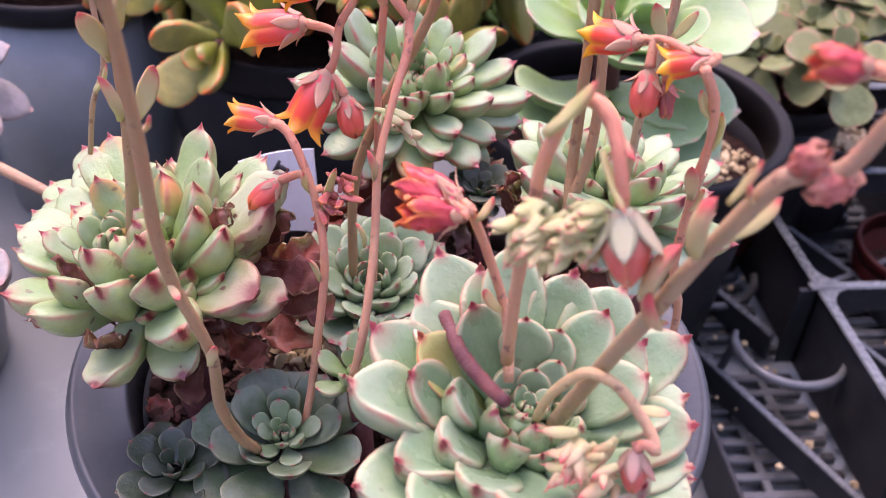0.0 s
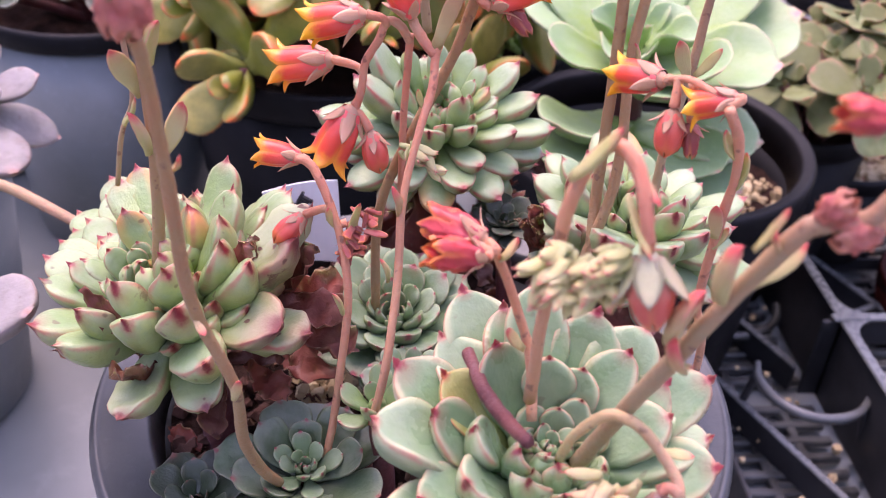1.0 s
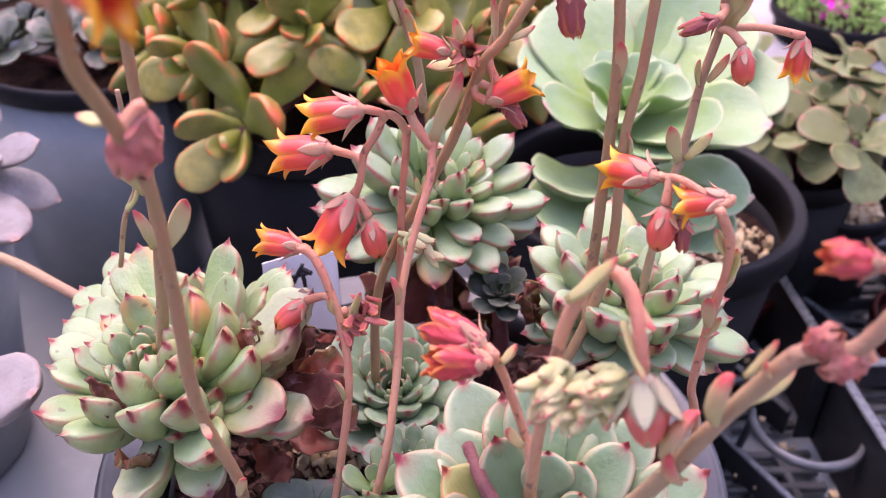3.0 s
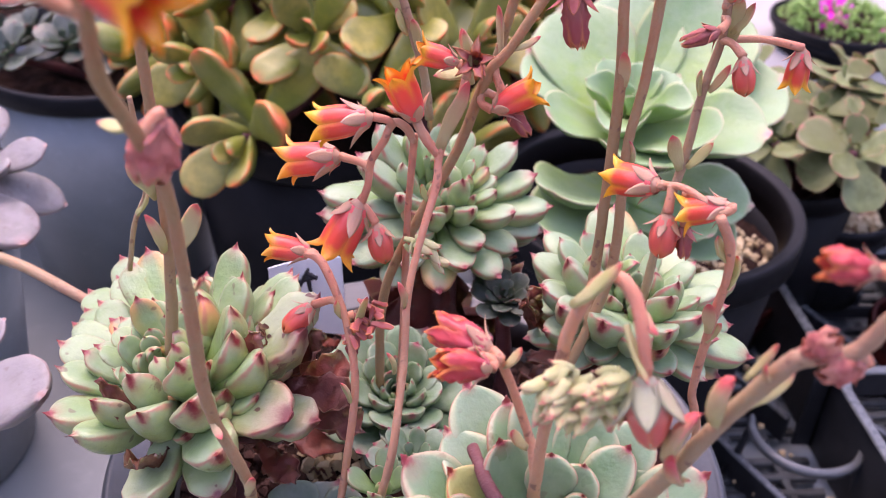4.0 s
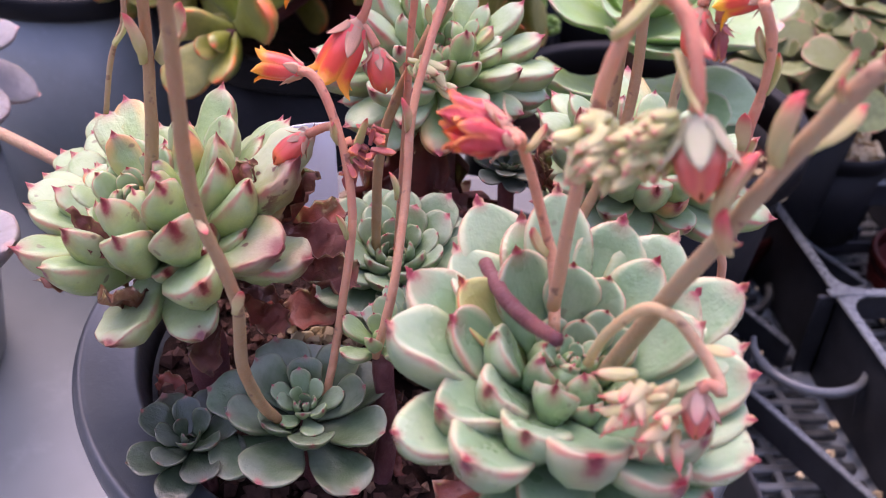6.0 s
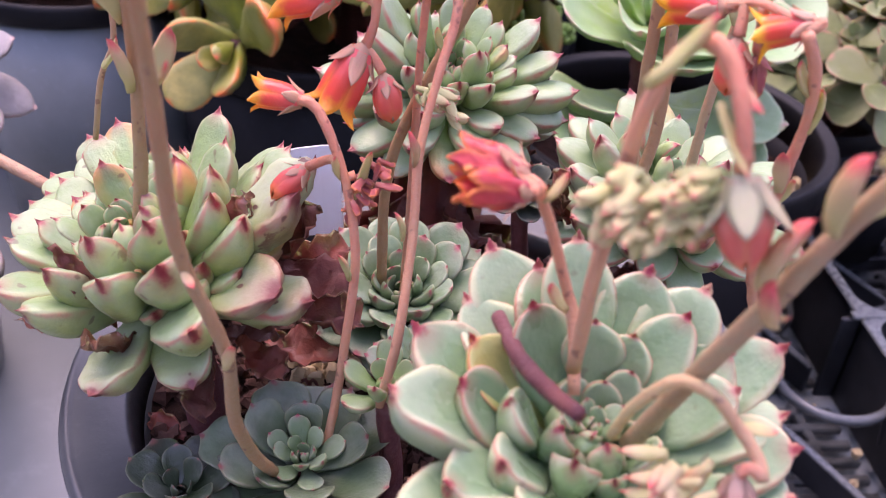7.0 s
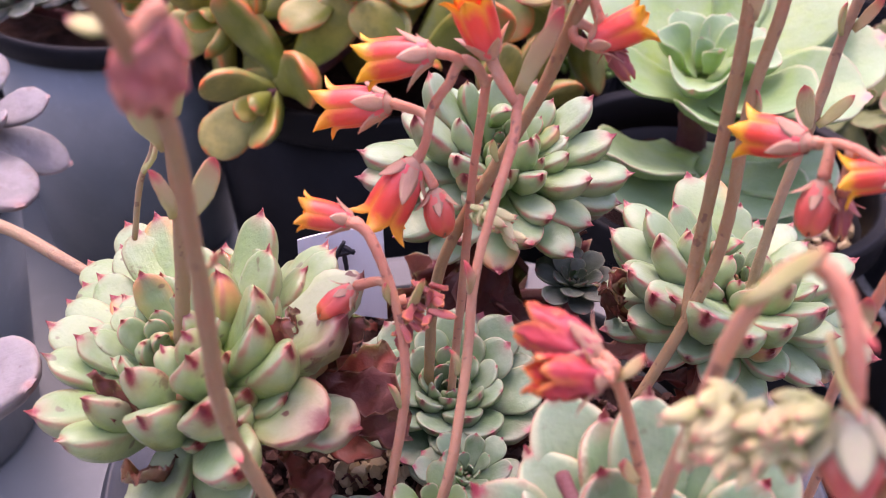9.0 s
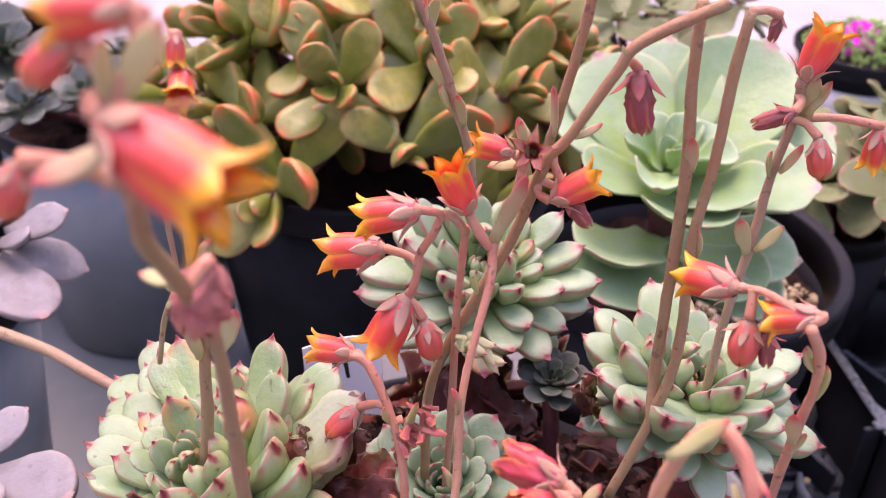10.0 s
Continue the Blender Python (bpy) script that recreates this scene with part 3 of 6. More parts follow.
FRONT_LOW = [
    (-0.0048, -0.1140, 0.2367), (0.0032, -0.1120, 0.2408), (0.0190, -0.1200, 0.2411), (0.0070, -0.1240, 0.2376),
    (0.0304, -0.1270, 0.2417), (0.0635, -0.1160, 0.2350), (0.0645, -0.1080, 0.2363), (0.0478, -0.1260, 0.2394), (0.0514, -0.1220, 0.2456),
]
STALK_A = [
    (-0.0342, -0.0640, 0.1909), (-0.0377, -0.0680, 0.2006), (-0.0400, -0.0740, 0.2180), (-0.0388, -0.0800, 0.2393), (-0.0408, -0.0820, 0.2507),
    (-0.0443, -0.0830, 0.2628), (-0.0456, -0.0850, 0.2760), (-0.0451, -0.0880, 0.2966), (-0.0449, -0.0900, 0.3067), (-0.0446, -0.0940, 0.3255),
    (-0.0457, -0.0975, 0.3361), (-0.0468, -0.1040, 0.3470), (-0.0472, -0.1100, 0.3557), (-0.0445, -0.1180, 0.3679), (-0.0428, -0.1240, 0.3807),
]
STALK_B = [
    (-0.0705, -0.0300, 0.2360), (-0.0686, -0.0300, 0.2509), (-0.0676, -0.0300, 0.2682), (-0.0672, -0.0300, 0.2801), (-0.0655, -0.0350, 0.3034),
    (-0.0651, -0.0370, 0.3215), (-0.0652, -0.0380, 0.3348),
]
STALK_C = [
    (-0.0919, 0.0050, 0.2381), (-0.0879, 0.0040, 0.2559), (-0.0828, 0.0030, 0.2685), (-0.0827, 0.0020, 0.2871), (-0.0826, 0.0000, 0.2991),
]
STALK_D = [
    (-0.0234, -0.0520, 0.1871), (-0.0214, -0.0480, 0.2005), (-0.0198, -0.0450, 0.2153), (-0.0181, -0.0400, 0.2357), (-0.0206, -0.0340, 0.2511),
    (-0.0250, -0.0300, 0.2627), (-0.0289, -0.0270, 0.2685), (-0.0327, -0.0260, 0.2697),
]
STALK_E = [
    (-0.0139, -0.0020, 0.2019), (-0.0140, -0.0020, 0.2317), (-0.0105, -0.0030, 0.2505), (-0.0009, -0.0040, 0.2747), (0.0060, -0.0050, 0.2914),
    (0.0125, -0.0060, 0.3138), (0.0177, -0.0060, 0.3215), (0.0262, -0.0060, 0.3373), (0.0310, -0.0050, 0.3444), (0.0490, -0.0030, 0.3534),
]
STALK_F = [
    (-0.0105, -0.0540, 0.2050), (-0.0071, -0.0520, 0.2242), (-0.0053, -0.0400, 0.2443), (-0.0051, -0.0330, 0.2614), (-0.0024, -0.0260, 0.2761),
    (0.0008, -0.0180, 0.2873), (0.0014, -0.0130, 0.2947), (0.0048, -0.0120, 0.3053), (0.0068, -0.0110, 0.3147),
]
STALK_G = [
    (-0.0076, -0.0020, 0.1993), (-0.0073, -0.0030, 0.2174), (-0.0069, -0.0040, 0.2382), (-0.0068, -0.0060, 0.2676), (-0.0059, -0.0080, 0.2902),
    (-0.0055, -0.0080, 0.2969),
]
STALK_H = [
    (0.0268, -0.0900, 0.2461), (0.0259, -0.0825, 0.2563), (0.0234, -0.0800, 0.2640), (0.0177, -0.0810, 0.2801), (0.0151, -0.0830, 0.2846),
    (0.0119, -0.0860, 0.2884),
]
STALK_I = [
    (0.0257, -0.0900, 0.2522), (0.0253, -0.0940, 0.2759), (0.0257, -0.0970, 0.2925), (0.0265, -0.0985, 0.3065), (0.0290, -0.1000, 0.3165),
    (0.0323, -0.1010, 0.3201), (0.0354, -0.1040, 0.3182), (0.0370, -0.1080, 0.3134), (0.0383, -0.1100, 0.3072),
]
STALK_J = [
    (0.0363, -0.0980, 0.2427), (0.0417, -0.1060, 0.2672), (0.0468, -0.1110, 0.2848), (0.0519, -0.1130, 0.2987), (0.0580, -0.1160, 0.3139),
    (0.0606, -0.1170, 0.3176), (0.0671, -0.1180, 0.3197), (0.0703, -0.1190, 0.3269), (0.0724, -0.1200, 0.3336), (0.0738, -0.1210, 0.3403),
    (0.0708, -0.1220, 0.3464),
]
STALK_K = [
    (0.0313, -0.1040, 0.2503), (0.0331, -0.1060, 0.2592), (0.0380, -0.1080, 0.2670), (0.0431, -0.1100, 0.2670), (0.0478, -0.1120, 0.2627),
    (0.0510, -0.1160, 0.2594), (0.0513, -0.1190, 0.2580),
]
STALK_L = [
    (0.0389, -0.0150, 0.2118), (0.0480, -0.0100, 0.2372), (0.0526, -0.0070, 0.2601), (0.0514, -0.0040, 0.2921), (0.0535, -0.0020, 0.3136),
    (0.0543, 0.0000, 0.3360), (0.0558, 0.0020, 0.3500),
]
STALK_M = [
    (0.0480, -0.0100, 0.2372), (0.0484, -0.0040, 0.2515), (0.0483, -0.0020, 0.2785), (0.0476, 0.0000, 0.3107), (0.0457, 0.0020, 0.3320),
    (0.0452, 0.0040, 0.3515),
]
STALK_N = [
    (0.0664, 0.0040, 0.2340), (0.0665, 0.0040, 0.2478), (0.0679, 0.0060, 0.2663), (0.0713, 0.0100, 0.2841), (0.0729, 0.0120, 0.3037),
    (0.0750, 0.0120, 0.3198), (0.0739, 0.0100, 0.3312),
]
STALK_O = [
    (0.0736, -0.0420, 0.1500), (0.0756, -0.0430, 0.2214), (0.0729, -0.0440, 0.2375), (0.0706, -0.0450, 0.2465), (0.0700, -0.0480, 0.2715),
    (0.0700, -0.0500, 0.2850), (0.0680, -0.0520, 0.2959), (0.0640, -0.0530, 0.3038),
]
STALK_P = [
    (-0.0027, 0.0450, 0.2754), (-0.0051, 0.0440, 0.2921), (-0.0082, 0.0430, 0.3024), (-0.0122, 0.0420, 0.3156), (-0.0164, 0.0410, 0.3280),
    (-0.0211, 0.0400, 0.3383),
]
STALK_Q = [
    (0.0145, 0.0200, 0.3010), (0.0162, 0.0180, 0.3104), (0.0178, 0.0180, 0.3192), (0.0203, 0.0180, 0.3322), (0.0218, 0.0180, 0.3417),
    (0.0224, 0.0180, 0.3480),
]
STALK_R = [
    (-0.0056, -0.0080, 0.2949), (-0.0080, -0.0090, 0.2993), (-0.0112, -0.0090, 0.3003), (-0.0136, -0.0100, 0.2953), (-0.0167, -0.0100, 0.2893),
    (-0.0175, -0.0110, 0.2823), (-0.0194, -0.0110, 0.2761),
]
STALK_S = [
    (-0.0052, -0.0100, 0.3019), (-0.0024, -0.0120, 0.2976), (0.0011, -0.0130, 0.2938),
]
STALK_T = [
    (0.0651, -0.0520, 0.3028), (0.0628, -0.0500, 0.3044), (0.0595, -0.0470, 0.3056), (0.0565, -0.0430, 0.3053), (0.0535, -0.0380, 0.3028),
]
TWIG = [
    (0.0127, -0.0755, 0.2516), (0.0160, -0.0877, 0.2524), (0.0201, -0.0993, 0.2556), (0.0239, -0.1095, 0.2601),
]
RUNNER = [
    (-0.1715, 0.0550, 0.2086), (-0.1467, 0.0450, 0.2082), (-0.1305, 0.0360, 0.2075), (-0.1135, 0.0280, 0.2045),
]
FLOWERS_A = [
    ("mid", "bloom", (-0.0267, -0.0040, 0.2866), (-0.0418, 0.0000, 0.2821), (-0.0170, -0.0104, 0.2865)),
    ("mid", "bloom", (-0.0176, -0.0100, 0.3020), (-0.0323, -0.0080, 0.2977), (-0.0117, -0.0092, 0.2993)),
    ("offset", "bloom", (-0.0054, -0.0100, 0.3026), (-0.0112, -0.0100, 0.3158), (-0.0052, -0.0100, 0.3019)),
    ("mid", "bloom", (-0.0200, -0.0110, 0.2761), (-0.0274, -0.0140, 0.2606), (-0.0194, -0.0110, 0.2761)),
    ("mid", "shut", (-0.0149, -0.0130, 0.2706), (-0.0122, -0.0150, 0.2598), (-0.0194, -0.0110, 0.2761)),
    ("offset", "bloom", (0.0039, -0.0110, 0.3190), (-0.0060, -0.0120, 0.3217), (0.0068, -0.0110, 0.3147)),
    ("mid", "bloom", (0.0150, -0.0090, 0.3061), (0.0261, -0.0090, 0.3127), (0.0112, -0.0058, 0.3093)),
    ("mid", "dry", (0.0185, -0.0080, 0.3060), (0.0242, -0.0100, 0.2992), (0.0112, -0.0058, 0.3093)),
    ("centre", "bloom", (-0.0321, -0.0240, 0.2685), (-0.0437, -0.0230, 0.2694), (-0.0319, -0.0262, 0.2695)),
    ("right", "bloom", (0.0526, -0.0370, 0.3020), (0.0441, -0.0270, 0.2980), (0.0535, -0.0380, 0.3028)),
]
FLOWERS_B = [
    ("right", "bloom", (0.0660, -0.0500, 0.3048), (0.0569, -0.0460, 0.3002), (0.0642, -0.0512, 0.3034)),
    ("right", "shut", (0.0548, -0.0440, 0.2979), (0.0544, -0.0460, 0.2874), (0.0553, -0.0410, 0.3043)),
    ("right", "dry", (0.0594, -0.0440, 0.2951), (0.0602, -0.0460, 0.2874), (0.0577, -0.0446, 0.3054)),
    ("mid", "star", (0.0094, -0.0075, 0.3176), (0.0082, -0.0148, 0.3216), (0.0125, -0.0060, 0.3138)),
    ("mid", "dry", (0.0170, -0.0075, 0.3090), (0.0222, -0.0080, 0.3010), (0.0140, -0.0060, 0.3160)),
    ("mid", "dry", (0.0324, 0.0000, 0.3351), (0.0349, -0.0020, 0.3206), (0.0272, -0.0058, 0.3387)),
    ("right", "dry", (0.0709, 0.0040, 0.3249), (0.0622, 0.0040, 0.3213), (0.0743, 0.0108, 0.3266)),
    ("right", "bloom", (0.0744, 0.0100, 0.3319), (0.0782, 0.0100, 0.3455), (0.0739, 0.0100, 0.3312)),
    ("right", "shut", (0.0794, 0.0040, 0.3178), (0.0814, 0.0020, 0.3083), (0.0750, 0.0120, 0.3198)),
    ("right", "dry", (0.0630, 0.0040, 0.3483), (0.0624, 0.0040, 0.3423), (0.0558, 0.0020, 0.3500)),
    ("centre", "shut", (-0.0314, -0.0260, 0.2518), (-0.0387, -0.0300, 0.2455), (-0.0232, -0.0316, 0.2581)),
    ("front", "faded", (0.0135, -0.0800, 0.2852), (0.0016, -0.0740, 0.2860), (0.0151, -0.0830, 0.2846)),
]
FLOWERS_C = [
    ("front", "faded", (0.0131, -0.0880, 0.2868), (0.0025, -0.0910, 0.2898), (0.0125, -0.0854, 0.2876)),
    ("front", "nod", (0.0386, -0.1100, 0.3050), (0.0412, -0.1138, 0.2926), (0.0383, -0.1100, 0.3072)),
    ("front", "nod", (0.0477, -0.1180, 0.2574), (0.0483, -0.1210, 0.2493), (0.0512, -0.1184, 0.2583)),
    ("front", "faded", (0.0656, -0.1190, 0.3363), (0.0570, -0.1190, 0.3370), (0.0727, -0.1202, 0.3349)),
    ("front", "puff", (0.0706, -0.1220, 0.3469), (0.0680, -0.1220, 0.3554), (0.0708, -0.1220, 0.3464)),
    ("front", "puff", (0.0604, -0.1170, 0.3186), (0.0636, -0.1190, 0.3239), (0.0606, -0.1170, 0.3176)),
    ("front", "puff", (0.0694, -0.1180, 0.3177), (0.0621, -0.1190, 0.3168), (0.0671, -0.1180, 0.3197)),
    ("centre", "puff", (-0.0438, -0.0960, 0.3426), (-0.0465, -0.0980, 0.3318), (-0.0461, -0.1001, 0.3405)),
    ("left", "bloom", (-0.0622, -0.0380, 0.3548), (-0.0624, -0.0400, 0.3488), (-0.0652, -0.0380, 0.3348)),
    ("left", "bloom", (-0.0618, -0.0380, 0.3475), (-0.0605, -0.0460, 0.3447), (-0.0652, -0.0380, 0.3348)),
]
FLOWERS_D = [
    ("centre", "bloom", (-0.0423, -0.1270, 0.3798), (-0.0293, -0.1325, 0.3742), (-0.0428, -0.1240, 0.3807)),
    ("centre", "bloom", (-0.0411, -0.1200, 0.3890), (-0.0497, -0.1220, 0.3882), (-0.0428, -0.1240, 0.3807)),
    ("right", "bloom", (0.0964, 0.0100, 0.3187), (0.0967, 0.0100, 0.3076), (0.0750, 0.0120, 0.3198)),
    ("centre", "shut", (-0.0567, -0.1180, 0.3701), (-0.0588, -0.1200, 0.3641), (-0.0445, -0.1180, 0.3679)),
    ("centre", "dry", (-0.0422, -0.1120, 0.3719), (-0.0363, -0.1140, 0.3660), (-0.0445, -0.1180, 0.3679)),
    ("centre", "shut", (-0.0469, -0.1220, 0.3861), (-0.0508, -0.1250, 0.3826), (-0.0428, -0.1240, 0.3807)),
    ("centre", "dry", (-0.0189, -0.0320, 0.2545), (-0.0149, -0.0340, 0.2533), (-0.0215, -0.0332, 0.2534)),
    ("centre", "dry", (-0.0189, -0.0330, 0.2496), (-0.0197, -0.0340, 0.2417), (-0.0206, -0.0340, 0.2511)),
]
FLOWERS = FLOWERS_A + FLOWERS_B + FLOWERS_C + FLOWERS_D
BRACTS_A = [
    ("centre", 0, (-0.0391, -0.0820, 0.2389), (-0.0373, -0.0820, 0.2460)),
    ("centre", 0, (-0.0448, -0.0840, 0.2638), (-0.0420, -0.0880, 0.2624)),
    ("centre", 0, (-0.0451, -0.0860, 0.3007), (-0.0420, -0.0880, 0.3048)),
    ("centre", 0, (-0.0465, -0.1010, 0.3431), (-0.0526, -0.0980, 0.3418)),
    ("left", 0, (-0.0682, -0.0300, 0.2865), (-0.0724, -0.0340, 0.3010)),
    ("left", 0, (-0.0685, -0.0310, 0.2714), (-0.0674, -0.0360, 0.2843)),
    ("left", 0, (-0.0650, -0.0300, 0.2712), (-0.0562, -0.0300, 0.2858)),
    ("left", 0, (-0.0644, -0.0330, 0.2960), (-0.0622, -0.0360, 0.3091)),
    ("left", 0, (-0.0866, 0.0030, 0.2600), (-0.0810, 0.0030, 0.2679)),
    ("centre", 0, (-0.0223, -0.0330, 0.2540), (-0.0246, -0.0345, 0.2605)),
    ("centre", 0, (-0.0193, -0.0430, 0.2331), (-0.0204, -0.0430, 0.2408)),
    ("centre", 1, (-0.0188, -0.0340, 0.2484), (-0.0164, -0.0330, 0.2620)),
]
BRACTS_B = [
    ("mid", 0, (0.0184, -0.0062, 0.3212), (0.0250, -0.0060, 0.3241)),
    ("mid", 0, (0.0098, -0.0066, 0.3168), (0.0036, -0.0080, 0.3260)),
    ("mid", 0, (0.0098, -0.0066, 0.3160), (-0.0008, -0.0080, 0.3130)),
    ("mid", 0, (0.0281, -0.0060, 0.3398), (0.0273, -0.0060, 0.3442)),
    ("mid", 0, (-0.0016, -0.0060, 0.2752), (-0.0038, -0.0060, 0.2808)),
    ("mid", 1, (0.0084, -0.0100, 0.3128), (0.0046, -0.0100, 0.3271)),
    ("offset", 0, (-0.0062, -0.0340, 0.2595), (-0.0061, -0.0370, 0.2693)),
    ("offset", 0, (-0.0075, -0.0480, 0.2490), (-0.0075, -0.0500, 0.2571)),
    ("offset", 1, (0.0010, -0.0130, 0.2955), (0.0077, -0.0160, 0.3175)),
    ("front", 1, (0.0257, -0.1000, 0.3128), (0.0333, -0.1040, 0.3240)),
    ("front", 1, (0.0343, -0.1020, 0.3179), (0.0392, -0.1080, 0.3131)),
    ("front", 1, (0.0345, -0.1060, 0.3138), (0.0381, -0.1120, 0.3060)),
    ("front", 1, (0.0319, -0.1010, 0.3193), (0.0357, -0.1030, 0.3175)),
    ("front", 2, (0.0488, -0.1110, 0.2823), (0.0433, -0.1160, 0.2923)),
]
BRACTS_C = [
    ("front", 2, (0.0451, -0.1130, 0.2893), (0.0461, -0.1140, 0.3022)),
    ("front", 2, (0.0509, -0.1150, 0.3013), (0.0479, -0.1190, 0.3139)),
    ("front", 2, (0.0551, -0.1120, 0.3020), (0.0636, -0.1080, 0.3074)),
    ("front", 1, (0.0527, -0.1160, 0.3116), (0.0565, -0.1170, 0.3200)),
    ("front", 0, (0.0454, -0.1110, 0.2840), (0.0489, -0.1150, 0.2851)),
    ("front", 0, (0.0570, -0.1160, 0.3116), (0.0538, -0.1180, 0.3162)),
    ("front", 0, (0.0478, -0.1120, 0.2627), (0.0541, -0.1120, 0.2608)),
    ("front", 0, (0.0240, -0.0830, 0.2600), (0.0185, -0.0850, 0.2671)),
    ("front", 0, (0.0170, -0.0820, 0.2823), (0.0213, -0.0840, 0.2883)),
    ("right", 0, (0.0484, -0.0010, 0.3105), (0.0477, -0.0010, 0.3207)),
    ("right", 0, (0.0532, -0.0040, 0.2880), (0.0527, -0.0040, 0.2967)),
    ("right", 0, (0.0722, 0.0110, 0.3039), (0.0697, 0.0110, 0.3115)),
]
BRACTS_D = [
    ("right", 0, (0.0742, 0.0110, 0.3052), (0.0797, 0.0110, 0.3124)),
    ("right", 0, (0.0701, 0.0080, 0.2818), (0.0657, 0.0080, 0.2934)),
    ("right", 0, (0.0719, 0.0080, 0.2828), (0.0784, 0.0080, 0.2907)),
    ("right", 0, (0.0694, -0.0510, 0.2903), (0.0639, -0.0510, 0.2973)),
    ("right", 0, (0.0706, -0.0500, 0.2826), (0.0727, -0.0500, 0.2918)),
    ("right", 0, (0.0693, -0.0490, 0.2681), (0.0683, -0.0490, 0.2778)),
    ("right", 0, (0.0697, -0.0480, 0.2645), (0.0727, -0.0480, 0.2708)),
    ("right", 0, (0.0771, 0.0110, 0.3189), (0.0773, 0.0110, 0.3324)),
    ("right", 0, (0.0766, 0.0100, 0.3224), (0.0815, 0.0080, 0.3309)),
    ("back", 0, (-0.0128, 0.0420, 0.3113), (-0.0170, 0.0420, 0.3204)),
    ("back", 0, (-0.0102, 0.0420, 0.3045), (-0.0152, 0.0400, 0.3129)),
    ("back", 0, (-0.0071, 0.0420, 0.2994), (-0.0076, 0.0400, 0.3107)),
]
BRACTS_E = [
    ("back", 0, (-0.0156, 0.0420, 0.3269), (-0.0196, 0.0400, 0.3361)),
    ("back", 0, (-0.0172, 0.0420, 0.3268), (-0.0159, 0.0420, 0.3378)),
    ("mid", 1, (0.0162, 0.0170, 0.3101), (0.0156, 0.0150, 0.3251)),
    ("centre", 0, (-0.0426, -0.1240, 0.3802), (-0.0435, -0.1260, 0.3883)),
    ("centre", 0, (-0.0434, -0.1220, 0.3755), (-0.0518, -0.1240, 0.3709)),
    ("centre", 0, (-0.0428, -0.1240, 0.3807), (-0.0369, -0.1220, 0.3882)),
]
BRACT_SPOTS = BRACTS_A + BRACTS_B + BRACTS_C + BRACTS_D + BRACTS_E
BUDS_I = [
    (0.0244, -0.1040, 0.2970), (0.0263, -0.1050, 0.2953), (0.0282, -0.1050, 0.2971), (0.0304, -0.1060, 0.2950), (0.0310, -0.1060, 0.2989),
    (0.0327, -0.1070, 0.3010), (0.0327, -0.1070, 0.2972), (0.0348, -0.1080, 0.3038), (0.0270, -0.1040, 0.2991), (0.0343, -0.1080, 0.3000),
]
BUDS_K = [
    (0.0371, -0.1180, 0.2561), (0.0397, -0.1190, 0.2531), (0.0415, -0.1200, 0.2507), (0.0421, -0.1180, 0.2551), (0.0383, -0.1160, 0.2584),
    (0.0430, -0.1160, 0.2573), (0.0445, -0.1190, 0.2520), (0.0404, -0.1170, 0.2567), (0.0360, -0.1160, 0.2569),
]
BUDS_E = [
    (-0.0057, -0.0200, 0.2703), (-0.0034, -0.0200, 0.2677), (-0.0010, -0.0200, 0.2696), (-0.0025, -0.0200, 0.2713), (0.0002, -0.0200, 0.2664),
]
BUDS_D = [
    (-0.0165, -0.0330, 0.2553), (-0.0142, -0.0340, 0.2534), (-0.0165, -0.0340, 0.2495), (-0.0150, -0.0330, 0.2572), (-0.0184, -0.0330, 0.2515),
]


# ---- flowers ----
def corolla_mesh(name, mat, flare=0.30, mouth=0.30, belly=0.31, crumple=0.0, seed=0, twist=0.0):
    """Five keeled petals that make an urn one unit long along y, their points flared outward."""
    verts, uvs, faces = [], [], []
    nu, nv = 11, 6
    for p in range(5):
        mid = 2 * math.pi * p / 5 + 0.2 * seed
        for layer in (0, 1):
            first = len(verts)
            for i in range(nu + 1):
                u = i / nu
                r = 0.15 + (belly - 0.15) * math.sin(math.pi * min(1, u / 0.75) * 0.5) ** 0.7
                r += (mouth - belly) * max(0, (u - 0.45) / 0.55)
                r += flare * max(0, (u - 0.78) / 0.22) ** 1.7
                half = math.pi / 5 * (1.10 if u < 0.76 else 1.10 * max(0.02, 1 - ((u - 0.76) / 0.24) ** 1.4))
                y = u * (1 - 0.12 * flare * max(0, (u - 0.78) / 0.22))
                for k in range(nv + 1):
                    s = 2 * k / nv - 1
                    a = mid + half * s + twist * u
                    q = r * (1.08 - 0.13 * s * s) - (0.035 if layer else 0)
                    if crumple:
                        n3 = Vector((math.cos(a) * 2 + seed, u * 3, math.sin(a) * 2))
                        q *= 1 + crumple * (noise.noise(n3 * 2) + 0.6 * noise.noise(n3 * 5))
                        y += 0.25 * crumple * noise.noise(n3 + Vector((4, 4, 4))) / nv
                    verts.append((q * math.cos(a), y, q * math.sin(a)))
                    uvs.append((u, (k / nv)))
            for i in range(nu):
                for k in range(nv):
                    a = first + i * (nv + 1) + k
                    quad = (a, a + 1, a + nv + 2, a + nv + 1)
                    faces.append(quad if layer else quad[::-1])
    return mesh(name, verts, faces, mat, uvs)


